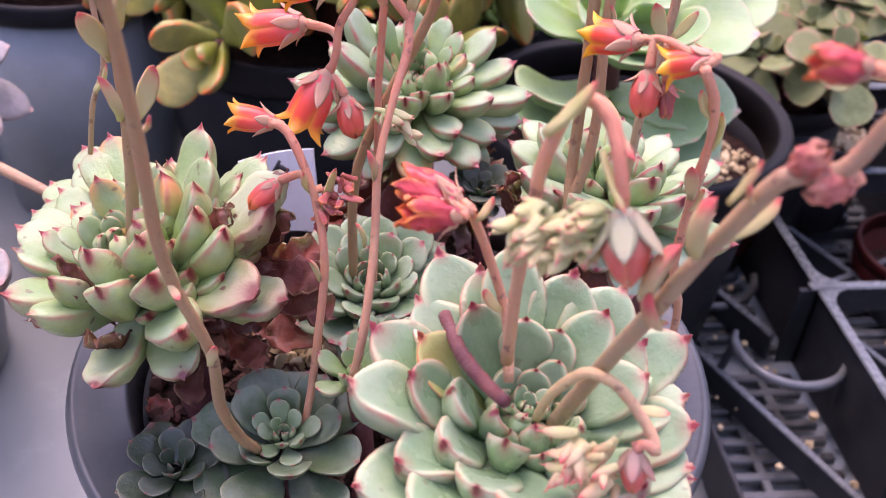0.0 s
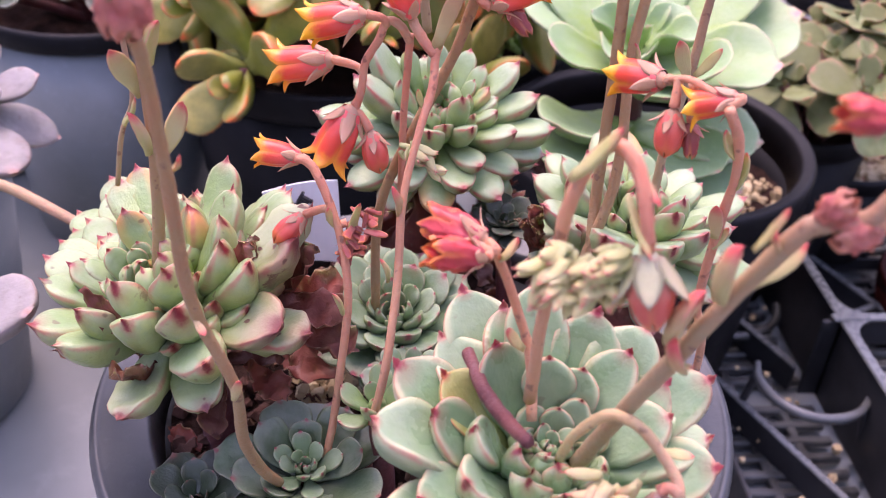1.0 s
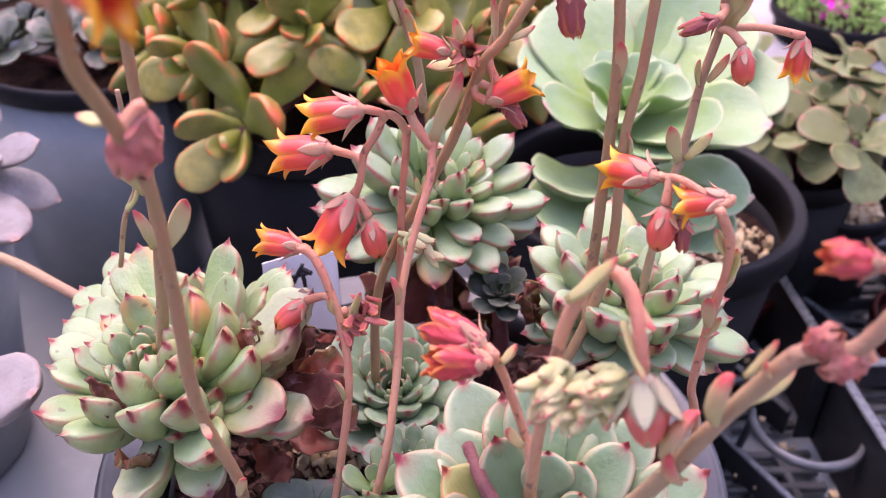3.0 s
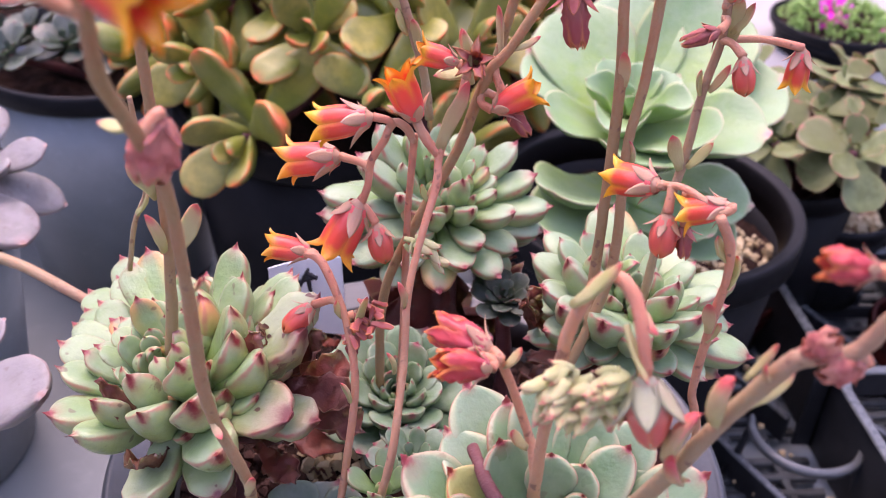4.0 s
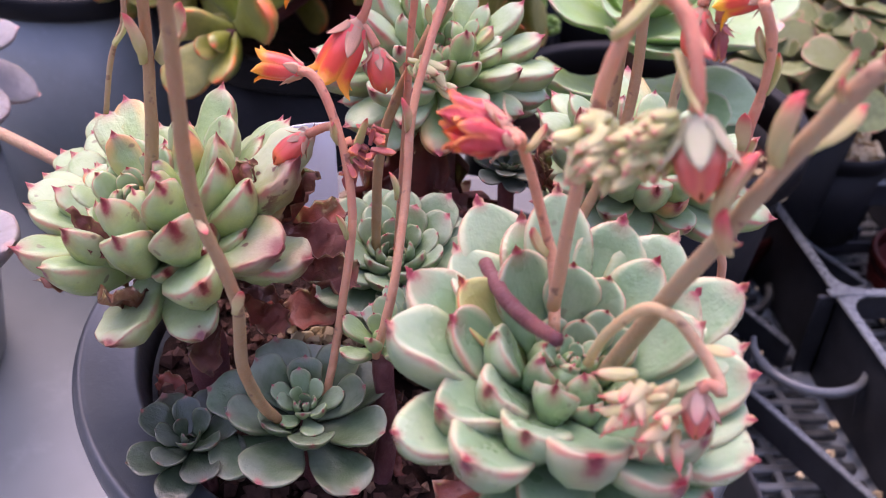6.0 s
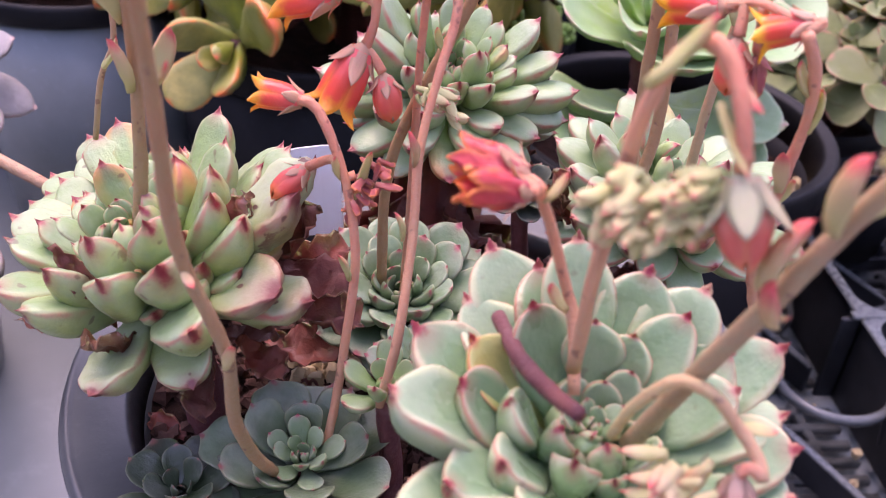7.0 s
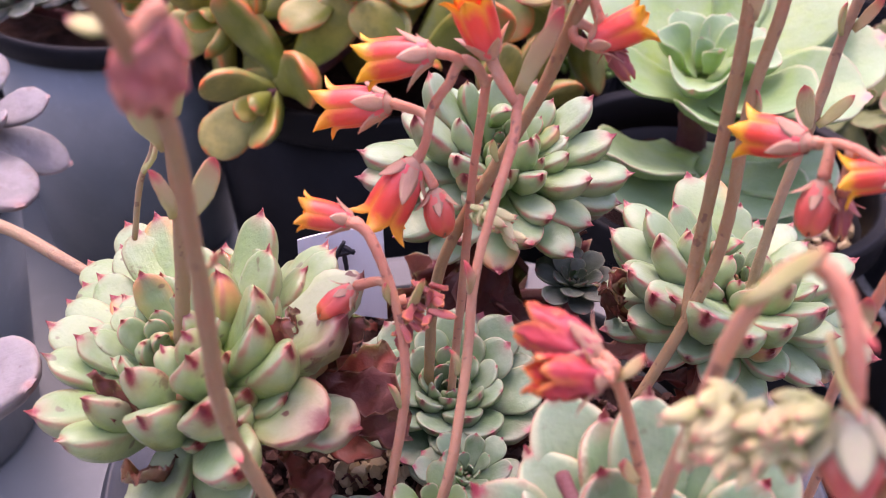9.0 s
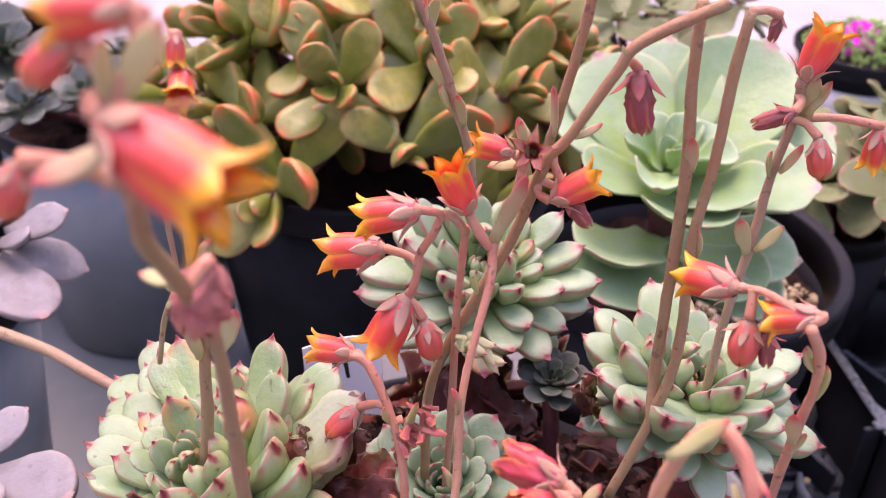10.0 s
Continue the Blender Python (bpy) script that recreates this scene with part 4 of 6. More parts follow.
def calyx_mesh(name, mat, spread=0.35, length=0.40, seed=0, broad=0.115, hug=0.16):
    verts, uvs, faces = [], [], []
    rng = random.Random(seed)
    for p in range(5):
        a = 2 * math.pi * (p + 0.5) / 5
        out, over = Vector((math.cos(a), 0, math.sin(a))), Vector((-math.sin(a), 0, math.cos(a)))
        l, sp = length * rng.uniform(0.75, 1.15), spread * rng.uniform(0.5, 1.4)
        first = len(verts)
        nu, nv = 6, 6
        for i in range(nu + 1):
            u = i / nu
            w = broad * math.sin(math.pi * min(1, 0.25 + 0.75 * u)) ** 0.8 + 0.004
            c = out * (0.12 + hug * u + sp * u * u * 0.5) + Vector((0, l * u * (1 - 0.25 * sp * u), 0))
            for k in range(nv):
                b = 2 * math.pi * k / nv
                verts.append(c + over * w * math.cos(b) + out * 0.05 * (1.1 - u) * math.sin(b))
                uvs.append((u, 0.5 + 0.5 * math.cos(b)))
        for i in range(nu):
            for k in range(nv):
                c, d = first + i * nv + k, first + i * nv + (k + 1) % nv
                faces.append((c, d, d + nv, c + nv))
        faces.append(tuple(range(first + nu * nv, first + nu * nv + nv)))
    first = len(verts)
    for i in range(5):
        for k in range(8):
            b = 2 * math.pi * k / 8
            r = (0.05, 0.10, 0.16, 0.17, 0.12)[i]
            verts.append((r * math.cos(b), -0.10 + 0.06 * i, r * math.sin(b)))
            uvs.append((0.2, 0.5))
    for i in range(4):
        for k in range(8):
            c, d = first + i * 8 + k, first + i * 8 + (k + 1) % 8
            faces.append((c, d, d + 8, c + 8))
    return mesh(name, verts, faces, mat, uvs)


COROLLAS = {
    "bloom": [corolla_mesh("corolla", M_PETAL, 0.13 + 0.05 * i, 0.27, 0.29, seed=i) for i in range(3)],
    "shut": [corolla_mesh("bud", M_SHUT, -0.22, 0.22, 0.32, seed=i) for i in range(2)],
    "nod": [corolla_mesh("bud", M_BUD, -0.12, 0.14, 0.33, seed=i) for i in range(2)],
    "faded": [corolla_mesh("faded_corolla", M_FADED, 0.03, 0.24, 0.28, crumple=0.38, seed=i, twist=0.25) for i in range(2)],
    "dry": [corolla_mesh("wilted_corolla", M_WILT, -0.07, 0.17, 0.215, crumple=0.3, seed=i, twist=0.3) for i in range(3)],
    "star": [corolla_mesh("wilted_corolla", M_WILT, 0.42, 0.26, 0.26, crumple=0.25, seed=4)],
    "puff": [corolla_mesh("puckered_corolla", M_PUFF, -0.15, 0.29, 0.35, crumple=0.5, seed=i, twist=0.6) for i in range(3)],
}
CALYX = [calyx_mesh("calyx", M_SEPAL, seed=i) for i in range(3)]
CALYX_BUD = [calyx_mesh("calyx", M_BUD_SEPAL, spread=0.08, length=0.52, seed=20 + i, broad=0.19, hug=0.34) for i in range(2)]
CALYX_DRY = [calyx_mesh("calyx", M_WILT, spread=0.5, seed=7 + i) for i in range(2)]
FLOWER_LABELS = {"bloom": "coral bell flower with flared yellow petal tips", "shut": "closed coral red flower bud", "nod": "plump nodding red bud in pale green sepals", "faded": "faded crimson bell flower with orange tips", "dry": "withered dull crimson flower with closed petals", "puff": "withered puckered salmon pink flower", "star": "withered dull crimson flower spread like a star"}
BRACTS = leaf_set("bract", M_BRACT, 3, 77, width=0.33, thick=0.20, curl=0.25, cup=0.03, neck=0.5, wide_at=0.45, mucro=0.04, nu=9, nv=8)


def flower(plant, kind, base, tip, hang=None, seed=0, mat=None):
    """A flower from its calyx to the petal tips, with a pedicel that joins it to the stalk at hang."""
    rng = random.Random(seed)
    base, tip = Vector(base), Vector(tip)
    m = leaf_pose(base, tip, Vector((rng.uniform(-1, 1), rng.uniform(-1, 1), 1.3)))
    ob = part({"bloom": "flower", "shut": "flower_bud", "nod": "flower_bud", "dry": "wilted_flower", "puff": "wilted_flower", "star": "wilted_flower", "faded": "flower"}[kind], rng.choice(COROLLAS[kind]), plant, FLOWER_LABELS[kind])
    ob.matrix_basis = local(plant, m)
    sub = part("calyx", rng.choice(CALYX_DRY if kind in ("dry", "puff", "star") else CALYX_BUD if kind == "nod" else CALYX), ob)
    if hang is not None:
        inv = m.inverted()
        a, c = inv @ Vector(hang), Vector((0, -0.08, 0))
        mid = (a + c) / 2 + Vector((0, -0.12, 0))
        k = 0.00105 / (tip - base).length
        part("pedicel", tube("pedicel", [a, mid, c], [k * 1.15, k, k * 1.2], M_PINK, 8, 5), ob)
    return ob


BROAD_BRACTS = leaf_set("bract", M_BRACT, 3, 79, width=0.42, thick=0.24, curl=0.2, cup=0.04, neck=0.55, wide_at=0.5, mucro=0.06, nu=11, nv=10)
SLIM_BRACTS = leaf_set("bract", M_BRACT, 3, 78, width=0.19, thick=0.13, curl=0.2, cup=0.02, neck=0.6, wide_at=0.45, mucro=0.03, nu=11, nv=8)


def bract(plant, base, tip, seed=0, leaves=BRACTS, name="bract"):
    rng = random.Random(seed)
    ob = part(name, rng.choice(leaves), plant)
    base, tip = Vector(base), Vector(tip)
    ob.matrix_basis = local(plant, leaf_pose(base, tip, Vector((rng.uniform(-0.6, 0.6), -0.4, 1))))
    return ob


def stalk(plant, points, thick, thin, mat, seed=0, label=""):
    n = len(points)
    rng = random.Random(seed)
    rad = [(thick + (thin - thick) * i / (n - 1)) * rng.uniform(0.93, 1.10) for i in range(n)]
    rel = [Vector(p) - Vector(plant.location) for p in points]
    return part("flower_stalk", tube("flower_stalk", rel, rad, mat, 12, 6, 0.07, seed=seed), plant, label)


# ---- pots ----
def pot(name, at, height, top, bottom, mat, label, lip=0.014, lip_drop=0.012, soil=0.02, group="", soil_mat=None, soil_label="dark gritty potting soil", category="plant pot", lip_mat=None):
    """A round plastic pot with a flat lip; soil is a thing of its own inside."""
    ob = thing(name, at, label, category, group)
    inner = top - lip
    neck = height - lip_drop
    body = [(0.0, 0.004), (bottom - 0.006, 0.0), (bottom, 0.003), (inner + 0.001, neck), (inner - 0.003, neck), (inner - 0.006, height - 0.04), (bottom - 0.004, 0.006), (0.0, 0.006)]
    edge = [(inner + 0.001, neck), (top - 0.003, neck + 0.0005), (top - 0.0008, neck + 0.003), (top, height - 0.003), (top - 0.0006, height - 0.0012), (top - 0.0016, height - 0.0002), (top - 0.0026, height), (top - 0.0032, height - 0.0003), (top - 0.0042, height - 0.0006),
            (inner + 0.0016, height - 0.0010), (inner + 0.0008, height - 0.0013), (inner, height - 0.0024), (inner - 0.0003, height - 0.004), (inner - 0.003, neck), (inner + 0.001, neck)]
    part("pot_body", lathe("pot_body", body, mat, 96), ob)
    part("lip", lathe("lip", edge, lip_mat or mat, 96), ob)
    if soil is not None:
        r = inner - 0.0045
        verts, faces = [], []
        rings, seg = 14, 48
        for i in range(rings + 1):
            for k in range(seg):
                a = 2 * math.pi * k / seg
                q = r * i / rings
                p = Vector((q * math.cos(a), q * math.sin(a), 0))
                verts.append((p.x, p.y, 0.006 * noise.noise(p * 45 + Vector(at) * 10) + 0.003 * noise.noise(p * 160)))
        for i in range(rings):
            for k in range(seg):
                a, b = i * seg + k, i * seg + (k + 1) % seg
                faces.append((a, b, b + seg, a + seg))
        me = mesh("potting_soil", verts, faces, soil_mat or M_SOIL)
        soil_ob = tagged(new("potting_soil", me), soil_label, "soil", kind="stuff")
        soil_ob.location = Vector(at) + Vector((0, 0, height - soil))
    return ob


def pebbles(name, at, radius, count, size, mat, label, seed=0, keep=None):
    """Loose grit strewn over a round patch, one joined mesh."""
    rng = random.Random(seed)
    verts, faces = [], []
    for _ in range(count):
        a, q = rng.uniform(0, 2 * math.pi), radius * math.sqrt(rng.random())
        s = size * rng.uniform(0.5, 1.4)
        c = Vector((q * math.cos(a), q * math.sin(a), rng.uniform(-0.2, 0.6) * s))
        turn = Euler((rng.uniform(0, 6), rng.uniform(0, 6), rng.uniform(0, 6))).to_matrix()
        first = len(verts)
        pts = [(0, 0, 1), (0.9, 0.1, 0.3), (0.2, 0.85, 0.25), (-0.8, 0.3, 0.35), (-0.3, -0.85, 0.2), (0.6, -0.6, 0.3), (0.5, 0.5, -0.6), (-0.6, 0.3, -0.6), (0, -0.6, -0.7)]
        for p in pts:
            v = turn @ (Vector(p) * s * 0.5 * rng.uniform(0.8, 1.15))
            verts.append(c + v)
        for f in ((0, 1, 2), (0, 2, 3), (0, 3, 4), (0, 4, 5), (0, 5, 1), (1, 6, 2), (2, 6, 7), (2, 7, 3), (3, 7, 8), (3, 8, 4), (4, 8, 5), (5, 8, 6), (5, 6, 1), (6, 8, 7)):
            faces.append(tuple(first + i for i in f))
    ob = tagged(new(name, mesh(name, verts, faces, mat, smooth=False)), label, "gravel", kind="stuff")
    ob.location = at
    return ob


# ---- ground ----
def sky_blocking_walls():
    """Unseen plain walls added well behind everything; they close the place, block low sky."""
    for name, lo, hi in (("wall_north", (-2.4, 2.6, 0), (2.4, 2.7, 1.5)), ("wall_south", (-2.4, -2.2, 0), (2.4, -2.1, 1.3)), ("wall_west", (-2.5, -2.1, 0), (-2.4, 2.6, 1.5)), ("wall_east", (2.4, -2.1, 0), (2.5, 2.6, 1.5))):
        x0, y0, z0, x1, y1, z1 = *lo, *hi
        v = [(x, y, z) for x in (x0, x1) for y in (y0, y1) for z in (z0, z1)]
        f = [(0, 1, 3, 2), (4, 6, 7, 5), (0, 4, 5, 1), (2, 3, 7, 6), (0, 2, 6, 4), (1, 5, 7, 3)]
        tagged(new(name, mesh(name, v, f, M_WALL, smooth=False)), "unseen plain grey-green wall added to block low sky light", "wall", kind="structure")


def ground_sheet():
    verts, faces = [], []
    steps = [-60, -20, -6, -2, -1, *[-0.8 + 0.05 * i for i in range(41)], 1.5, 2, 6, 20, 60]
    n = len(steps)
    for y in steps:
        for x in steps:
            near = max(0.0, 1 - max(abs(x), abs(y)) / 1.4)
            verts.append((x, y + 0.2, 0.004 * near * (noise.noise(Vector((x * 5, y * 5, 0))) - 0.4)))
    for j in range(n - 1):
        for i in range(n - 1):
            a = j * n + i
            faces.append((a, a + 1, a + n + 1, a + n))
    return tagged(new("ground", mesh("ground", verts, faces, M_BENCH)), "pale grey plastic sheet under the pots", "ground", kind="structure")


def concrete_slab():
    """A pale concrete slab that begins behind the bench sheet."""
    verts, faces = [], []
    n, m = 24, 12
    for j in range(m + 1):
        for i in range(n + 1):
            x, y = -2.35 + 4.7 * i / n, 0.74 + 1.83 * j / m
            verts.append((x, y, 0.012 + 0.003 * noise.noise(Vector((x * 3, y * 3, 1)))))
    for j in range(m):
        for i in range(n):
            a = j * (n + 1) + i
            faces.append((a, a + 1, a + n + 2, a + n + 1))
    first = len(verts)
    verts += [(-2.35 + 4.7 * i / n, 0.738, -0.01) for i in range(n + 1)]
    faces += [(first + i, first + i + 1, i + 1, i) for i in range(n)]
    return tagged(new("pavement", mesh("pavement", verts, faces, M_CONCRETE)), "pale worn concrete floor beyond the pots", "pavement", kind="structure")


ground_sheet()
concrete_slab()
sky_blocking_walls()

# ---- main pot and its rosettes ----
RIM = 0.17
pot("plant_pot", (0, 0, 0), RIM, 0.105, 0.075, M_POT, "large round grey plastic pot with a broad flat lip", lip=0.019, soil=0.013)
pebbles("grit", (-0.005, -0.02, RIM - 0.012), 0.070, 260, 0.0045, M_GRIT, "tan grit strewn over the potting soil", 3)

pebbles("bark", (-0.050, -0.050, 0.158), 0.030, 160, 0.006, M_BARK, "brown bark chips on the soil by the lip", 4)
pebbles("grit", (-0.030, 0.004, 0.163), 0.013, 60, 0.005, M_PALE_GRIT, "pale stones between the rosettes", 5)

L_PALE = leaf_set("leaf", M_LEFT, 7, 1, width=0.54, thick=0.42, curl=0.26, cup=0.05, neck=0.52, wide_at=0.68, mucro=0.07, blunt=2.5, acute=0.53)
L_FRONT = leaf_set("leaf", M_FRONT, 7, 2, width=0.55, thick=0.38, curl=0.26, cup=0.12, neck=0.46, wide_at=0.64, mucro=0.06, blunt=2.2, acute=0.60)
L_BACK = leaf_set("leaf", M_BACK, 7, 3, width=0.55, thick=0.42, curl=0.20, cup=0.05, neck=0.55, wide_at=0.64, mucro=0.06, blunt=2.4, acute=0.54)
L_TEAL = leaf_set("leaf", M_TEAL, 5, 4, width=0.56, thick=0.26, curl=0.20, cup=0.07, neck=0.34, wide_at=0.72, mucro=0.05, blunt=2.6)
L_OLD_SHADED = leaf_set("leaf", M_OLD_SHADED, 5, 41, width=0.70, thick=0.22, curl=0.18, cup=0.12, neck=0.30, wide_at=0.74, mucro=0.05, blunt=2.8)
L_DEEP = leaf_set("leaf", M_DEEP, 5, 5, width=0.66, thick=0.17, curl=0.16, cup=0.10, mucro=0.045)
L_DRY = leaf_set("dry_leaf", M_DRY, 5, 6, width=0.44, thick=0.05, curl=0.2, cup=0.12, mucro=0.06, crumple=0.11)


def dry_skirt(plant, centre, radius, count, drop, seed=0, down=0.6):
    """Withered leaves that hang round the stem below a rosette."""
    rng = random.Random(seed)
    for i in range(count):
        a = i * 2.39996 + rng.uniform(-0.3, 0.3)
        out = Vector((math.cos(a), math.sin(a), 0))
        base = Vector(centre) + out * 0.004 - Vector((0, 0, rng.uniform(0.0, drop)))
        tip = base + out * radius * rng.uniform(0.7, 1.1) - Vector((0, 0, radius * rng.uniform(0.1, down * 1.6)))
        ob = part("dry_leaf", rng.choice(L_DRY), plant)
        ob.matrix_basis = local(plant, leaf_pose(base, tip, Vector((0, 0, 1)) + out * rng.uniform(-0.5, 0.5), rng.uniform(-0.6, 0.6)))


def stem(plant, low, top, r, seed=0):
    low, top = Vector(low), Vector(top)
    rel = [p - Vector(plant.location) for p in (low, (low + top) / 2 + Vector((0.003, 0.002, 0)), top)]
    part("stem", tube("stem", rel, [r * 1.1, r, r * 0.9], M_TWIG, 10, 5, 0.15, seed), plant, "woody brown stem")


pebbles("bark", (0, 0, RIM - 0.012), 0.080, 900, 0.0050, M_BARK, "dark bark crumbs over the potting soil", 8)


def fallen_leaf(at, seed):
    """A shrivelled leaf that lies on the soil."""
    rng = random.Random(seed)
    a = rng.uniform(0, 6.283)
    way = Vector((math.cos(a), math.sin(a), rng.uniform(-0.1, 0.35)))
    ob = tagged(new("fallen_leaf", rng.choice(L_DRY)), "small shrivelled dark red leaf lying on the soil", "leaf", "fallen leaves")
    ob.matrix_basis = leaf_pose(Vector(at), Vector(at) + way * rng.uniform(0.009, 0.017), Vector((rng.uniform(-0.5, 0.5), rng.uniform(-0.5, 0.5), 1)), rng.uniform(-0.8, 0.8))


for i in range(26):
    turn, away = i * 2.39996 + 1.0, 0.078 * math.sqrt((i + 1.5) / 27.5)
    fallen_leaf((away * math.cos(turn), away * math.sin(turn), RIM - 0.0080), 400 + i)

# pale green rosette on a leggy stem
p_left = thing("echeveria", (-0.066, -0.020, RIM - 0.025), "pale green echeveria rosette with red leaf tips in the grey pot", "succulent", "echeverias in the grey pot")
C_LEFT = (-0.069, -0.027, 0.216)
rosette(p_left, C_LEFT, (-0.30, -0.14, 0.94), LEFT_IN + LEFT_OUT + LEFT_BACK, L_PALE, 0.034, 110, low=-24, seed=1, gap=12, wide=0.80, longest=lambda p: 0.034 if p.z < 0.232 and p.y < -0.02 else 0.027, skip=lambda way: way.z < (0.22 if way.y < 0.1 else -0.1))
rosette(p_left, (-0.0735, -0.0245, 0.2205), (-0.30, -0.10, 0.94), [], L_PALE, 0.0255, 44, low=12, high=78, seed=21, wide=0.95, inner=0.42, skip=lambda way: way.y < -0.05)
rosette(p_left, (-0.070, -0.012, 0.214), (-0.25, 0.10, 0.95), [], L_PALE, 0.033, 30, low=14, high=48, seed=23, wide=0.9, inner=0.8, longest=0.024, skip=lambda way: way.y < 0.10)
L_WORN = leaf_set("leaf", M_WORN, 4, 31, width=0.52, thick=0.30, curl=0.16, cup=0.07, neck=0.5, wide_at=0.66, mucro=0.06, blunt=2.6, acute=0.55, crumple=0.03)
rosette(p_left, C_LEFT, (-0.30, -0.14, 0.94), LEFT_WORN, L_WORN, 0.040, 0, seed=24, wide=0.90, longest=0.034)
stem(p_left, (-0.062, -0.018, RIM - 0.03), C_LEFT, 0.006)
dry_skirt(p_left, (-0.060, -0.026, 0.210), 0.022, 5, 0.012, 2)

for i, (base, tip) in enumerate((((-0.044, -0.022, 0.222), (-0.020, -0.030, 0.218)), ((-0.042, -0.020, 0.212), (-0.018, -0.028, 0.206)), ((-0.052, -0.034, 0.232), (-0.042, -0.033, 0.246)), ((-0.070, -0.045, 0.214), (-0.073, -0.064, 0.222)))):
    bract(p_left, base, tip, 300 + i, L_DRY, "dry_leaf")
for i, (base, tip) in enumerate((((-0.043, -0.022, 0.216), (-0.021, -0.018, 0.223)), ((-0.045, -0.022, 0.220), (-0.027, -0.020, 0.235)), ((-0.050, -0.022, 0.226), (-0.042, -0.024, 0.241)), ((-0.052, -0.024, 0.224), (-0.048, -0.026, 0.240)), ((-0.086, -0.044, 0.238), (-0.078, -0.047, 0.226)), ((-0.046, -0.018, 0.208), (-0.023, -0.014, 0.209)), ((-0.048, -0.034, 0.206), (-0.034, -0.046, 0.203)), ((-0.078, -0.034, 0.210), (-0.099, -0.040, 0.210)))):
    bract(p_left, base, tip, 340 + i, L_DRY, "dry_leaf")

# large pale teal rosette in front
p_front = thing("echeveria", (0.030, -0.070, RIM - 0.025), "large blue-green echeveria rosette with pink leaf edges in the grey pot", "succulent", "echeverias in the grey pot")
C_FRONT = (0.031, -0.090, 0.226)
rosette(p_front, (0.0308, -0.0920, 0.2362), (0.02, -0.12, 0.98), [], L_FRONT, 0.0095, 10, low=38, high=86, seed=12, hub=0.1, inner=0.6, wide=1.0)
rosette(p_front, C_FRONT, (0.02, -0.28, 0.96), FRONT + FRONT_LOW, L_FRONT, 0.038, 70, low=-22, seed=2, gap=19, wide=0.84, longest=0.031, lift=0.55, plump=0.6, skip=lambda way: way.x < -0.45 and way.z < 0.25)
L_FLUSH = leaf_set("leaf", M_FLUSH, 2, 22, width=0.50, thick=0.28, curl=0.30, cup=0.16, neck=0.5, wide_at=0.62, mucro=0.08, blunt=2.2, acute=0.62)
flushed = part("leaf", L_FLUSH[0], p_front, "yellow flushed leaf with orange red edges")
flushed.matrix_basis = local(p_front, leaf_pose(Vector((0.0245, -0.0875, 0.2310)), Vector((0.0060, -0.0816, 0.2503)), Vector((0.55, -0.65, 0.75)), 0.0, 1.05))
stem(p_front, (0.030, -0.068, RIM - 0.03), C_FRONT, 0.006)
dry_skirt(p_front, (0.031, -0.088, 0.222), 0.026, 8, 0.015, 3)

# silver green rosette at the back
p_back = thing("echeveria", (0.002, 0.060, RIM - 0.025), "silver green echeveria rosette with dark red tips above dry leaves", "succulent", "echeverias in the grey pot")
C_BACK = (0.002, 0.061, 0.232)
rosette(p_back, C_BACK, (0.02, -0.16, 0.98), BACK, L_BACK, 0.036, 64, low=-26, seed=3, gap=15, wide=0.76, longest=0.032)
stem(p_back, (0.002, 0.060, RIM - 0.03), C_BACK, 0.006)
dry_skirt(p_back, (0.002, 0.060, 0.226), 0.026, 11, 0.045, 4, 1.3)

# silver green rosette beside it
p_right = thing("echeveria", (0.064, 0.020, RIM - 0.025), "silver green echeveria rosette with dark red tips near the pot's rim", "succulent", "echeverias in the grey pot")
C_RIGHT = (0.066, 0.018, 0.222)
rosette(p_right, C_RIGHT, (0.0, -0.10, 1.0), RIGHT, L_BACK, 0.033, 60, low=-24, seed=4, gap=15, wide=0.78, longest=0.030)
stem(p_right, (0.063, 0.020, RIM - 0.03), C_RIGHT, 0.006)
dry_skirt(p_right, (0.066, 0.018, 0.216), 0.026, 8, 0.03, 5, 1.3)

# small teal rosettes
p_mid = thing("echeveria", (-0.008, 0.000, RIM - 0.022), "small teal echeveria rosette deep in the grey pot", "succulent", "echeverias in the grey pot")
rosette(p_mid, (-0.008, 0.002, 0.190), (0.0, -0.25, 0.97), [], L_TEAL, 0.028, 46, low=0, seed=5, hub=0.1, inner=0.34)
stem(p_mid, (-0.008, 0.002, RIM - 0.03), (-0.008, 0.002, 0.190), 0.004)
dry_skirt(p_mid, (-0.008, 0.002, 0.188), 0.03, 5, 0.01, 6, 0.3)

p_centre = thing("echeveria", (-0.027, -0.060, RIM - 0.022), "small teal echeveria rosette beside the pale one", "succulent", "echeverias in the grey pot")
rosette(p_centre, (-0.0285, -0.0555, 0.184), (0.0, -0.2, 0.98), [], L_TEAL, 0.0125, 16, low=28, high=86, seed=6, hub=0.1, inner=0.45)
# outer leaves carry the shade of their low place in their colour
rosette(p_centre, (-0.0285, -0.0555, 0.179), (0.0, -0.12, 0.98), [], L_OLD_SHADED, 0.0275, 15, low=4, high=46, seed=26, hub=0.1, inner=0.75, wide=0.90)
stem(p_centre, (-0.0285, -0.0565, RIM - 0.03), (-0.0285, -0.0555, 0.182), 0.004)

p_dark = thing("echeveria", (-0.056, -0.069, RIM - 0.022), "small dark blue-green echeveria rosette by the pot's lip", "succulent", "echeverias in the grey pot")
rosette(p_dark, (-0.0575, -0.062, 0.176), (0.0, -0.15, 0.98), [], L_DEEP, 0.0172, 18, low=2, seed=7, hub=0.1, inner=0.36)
stem(p_dark, (-0.0575, -0.064, 0.145), (-0.0575, -0.062, 0.176), 0.003)

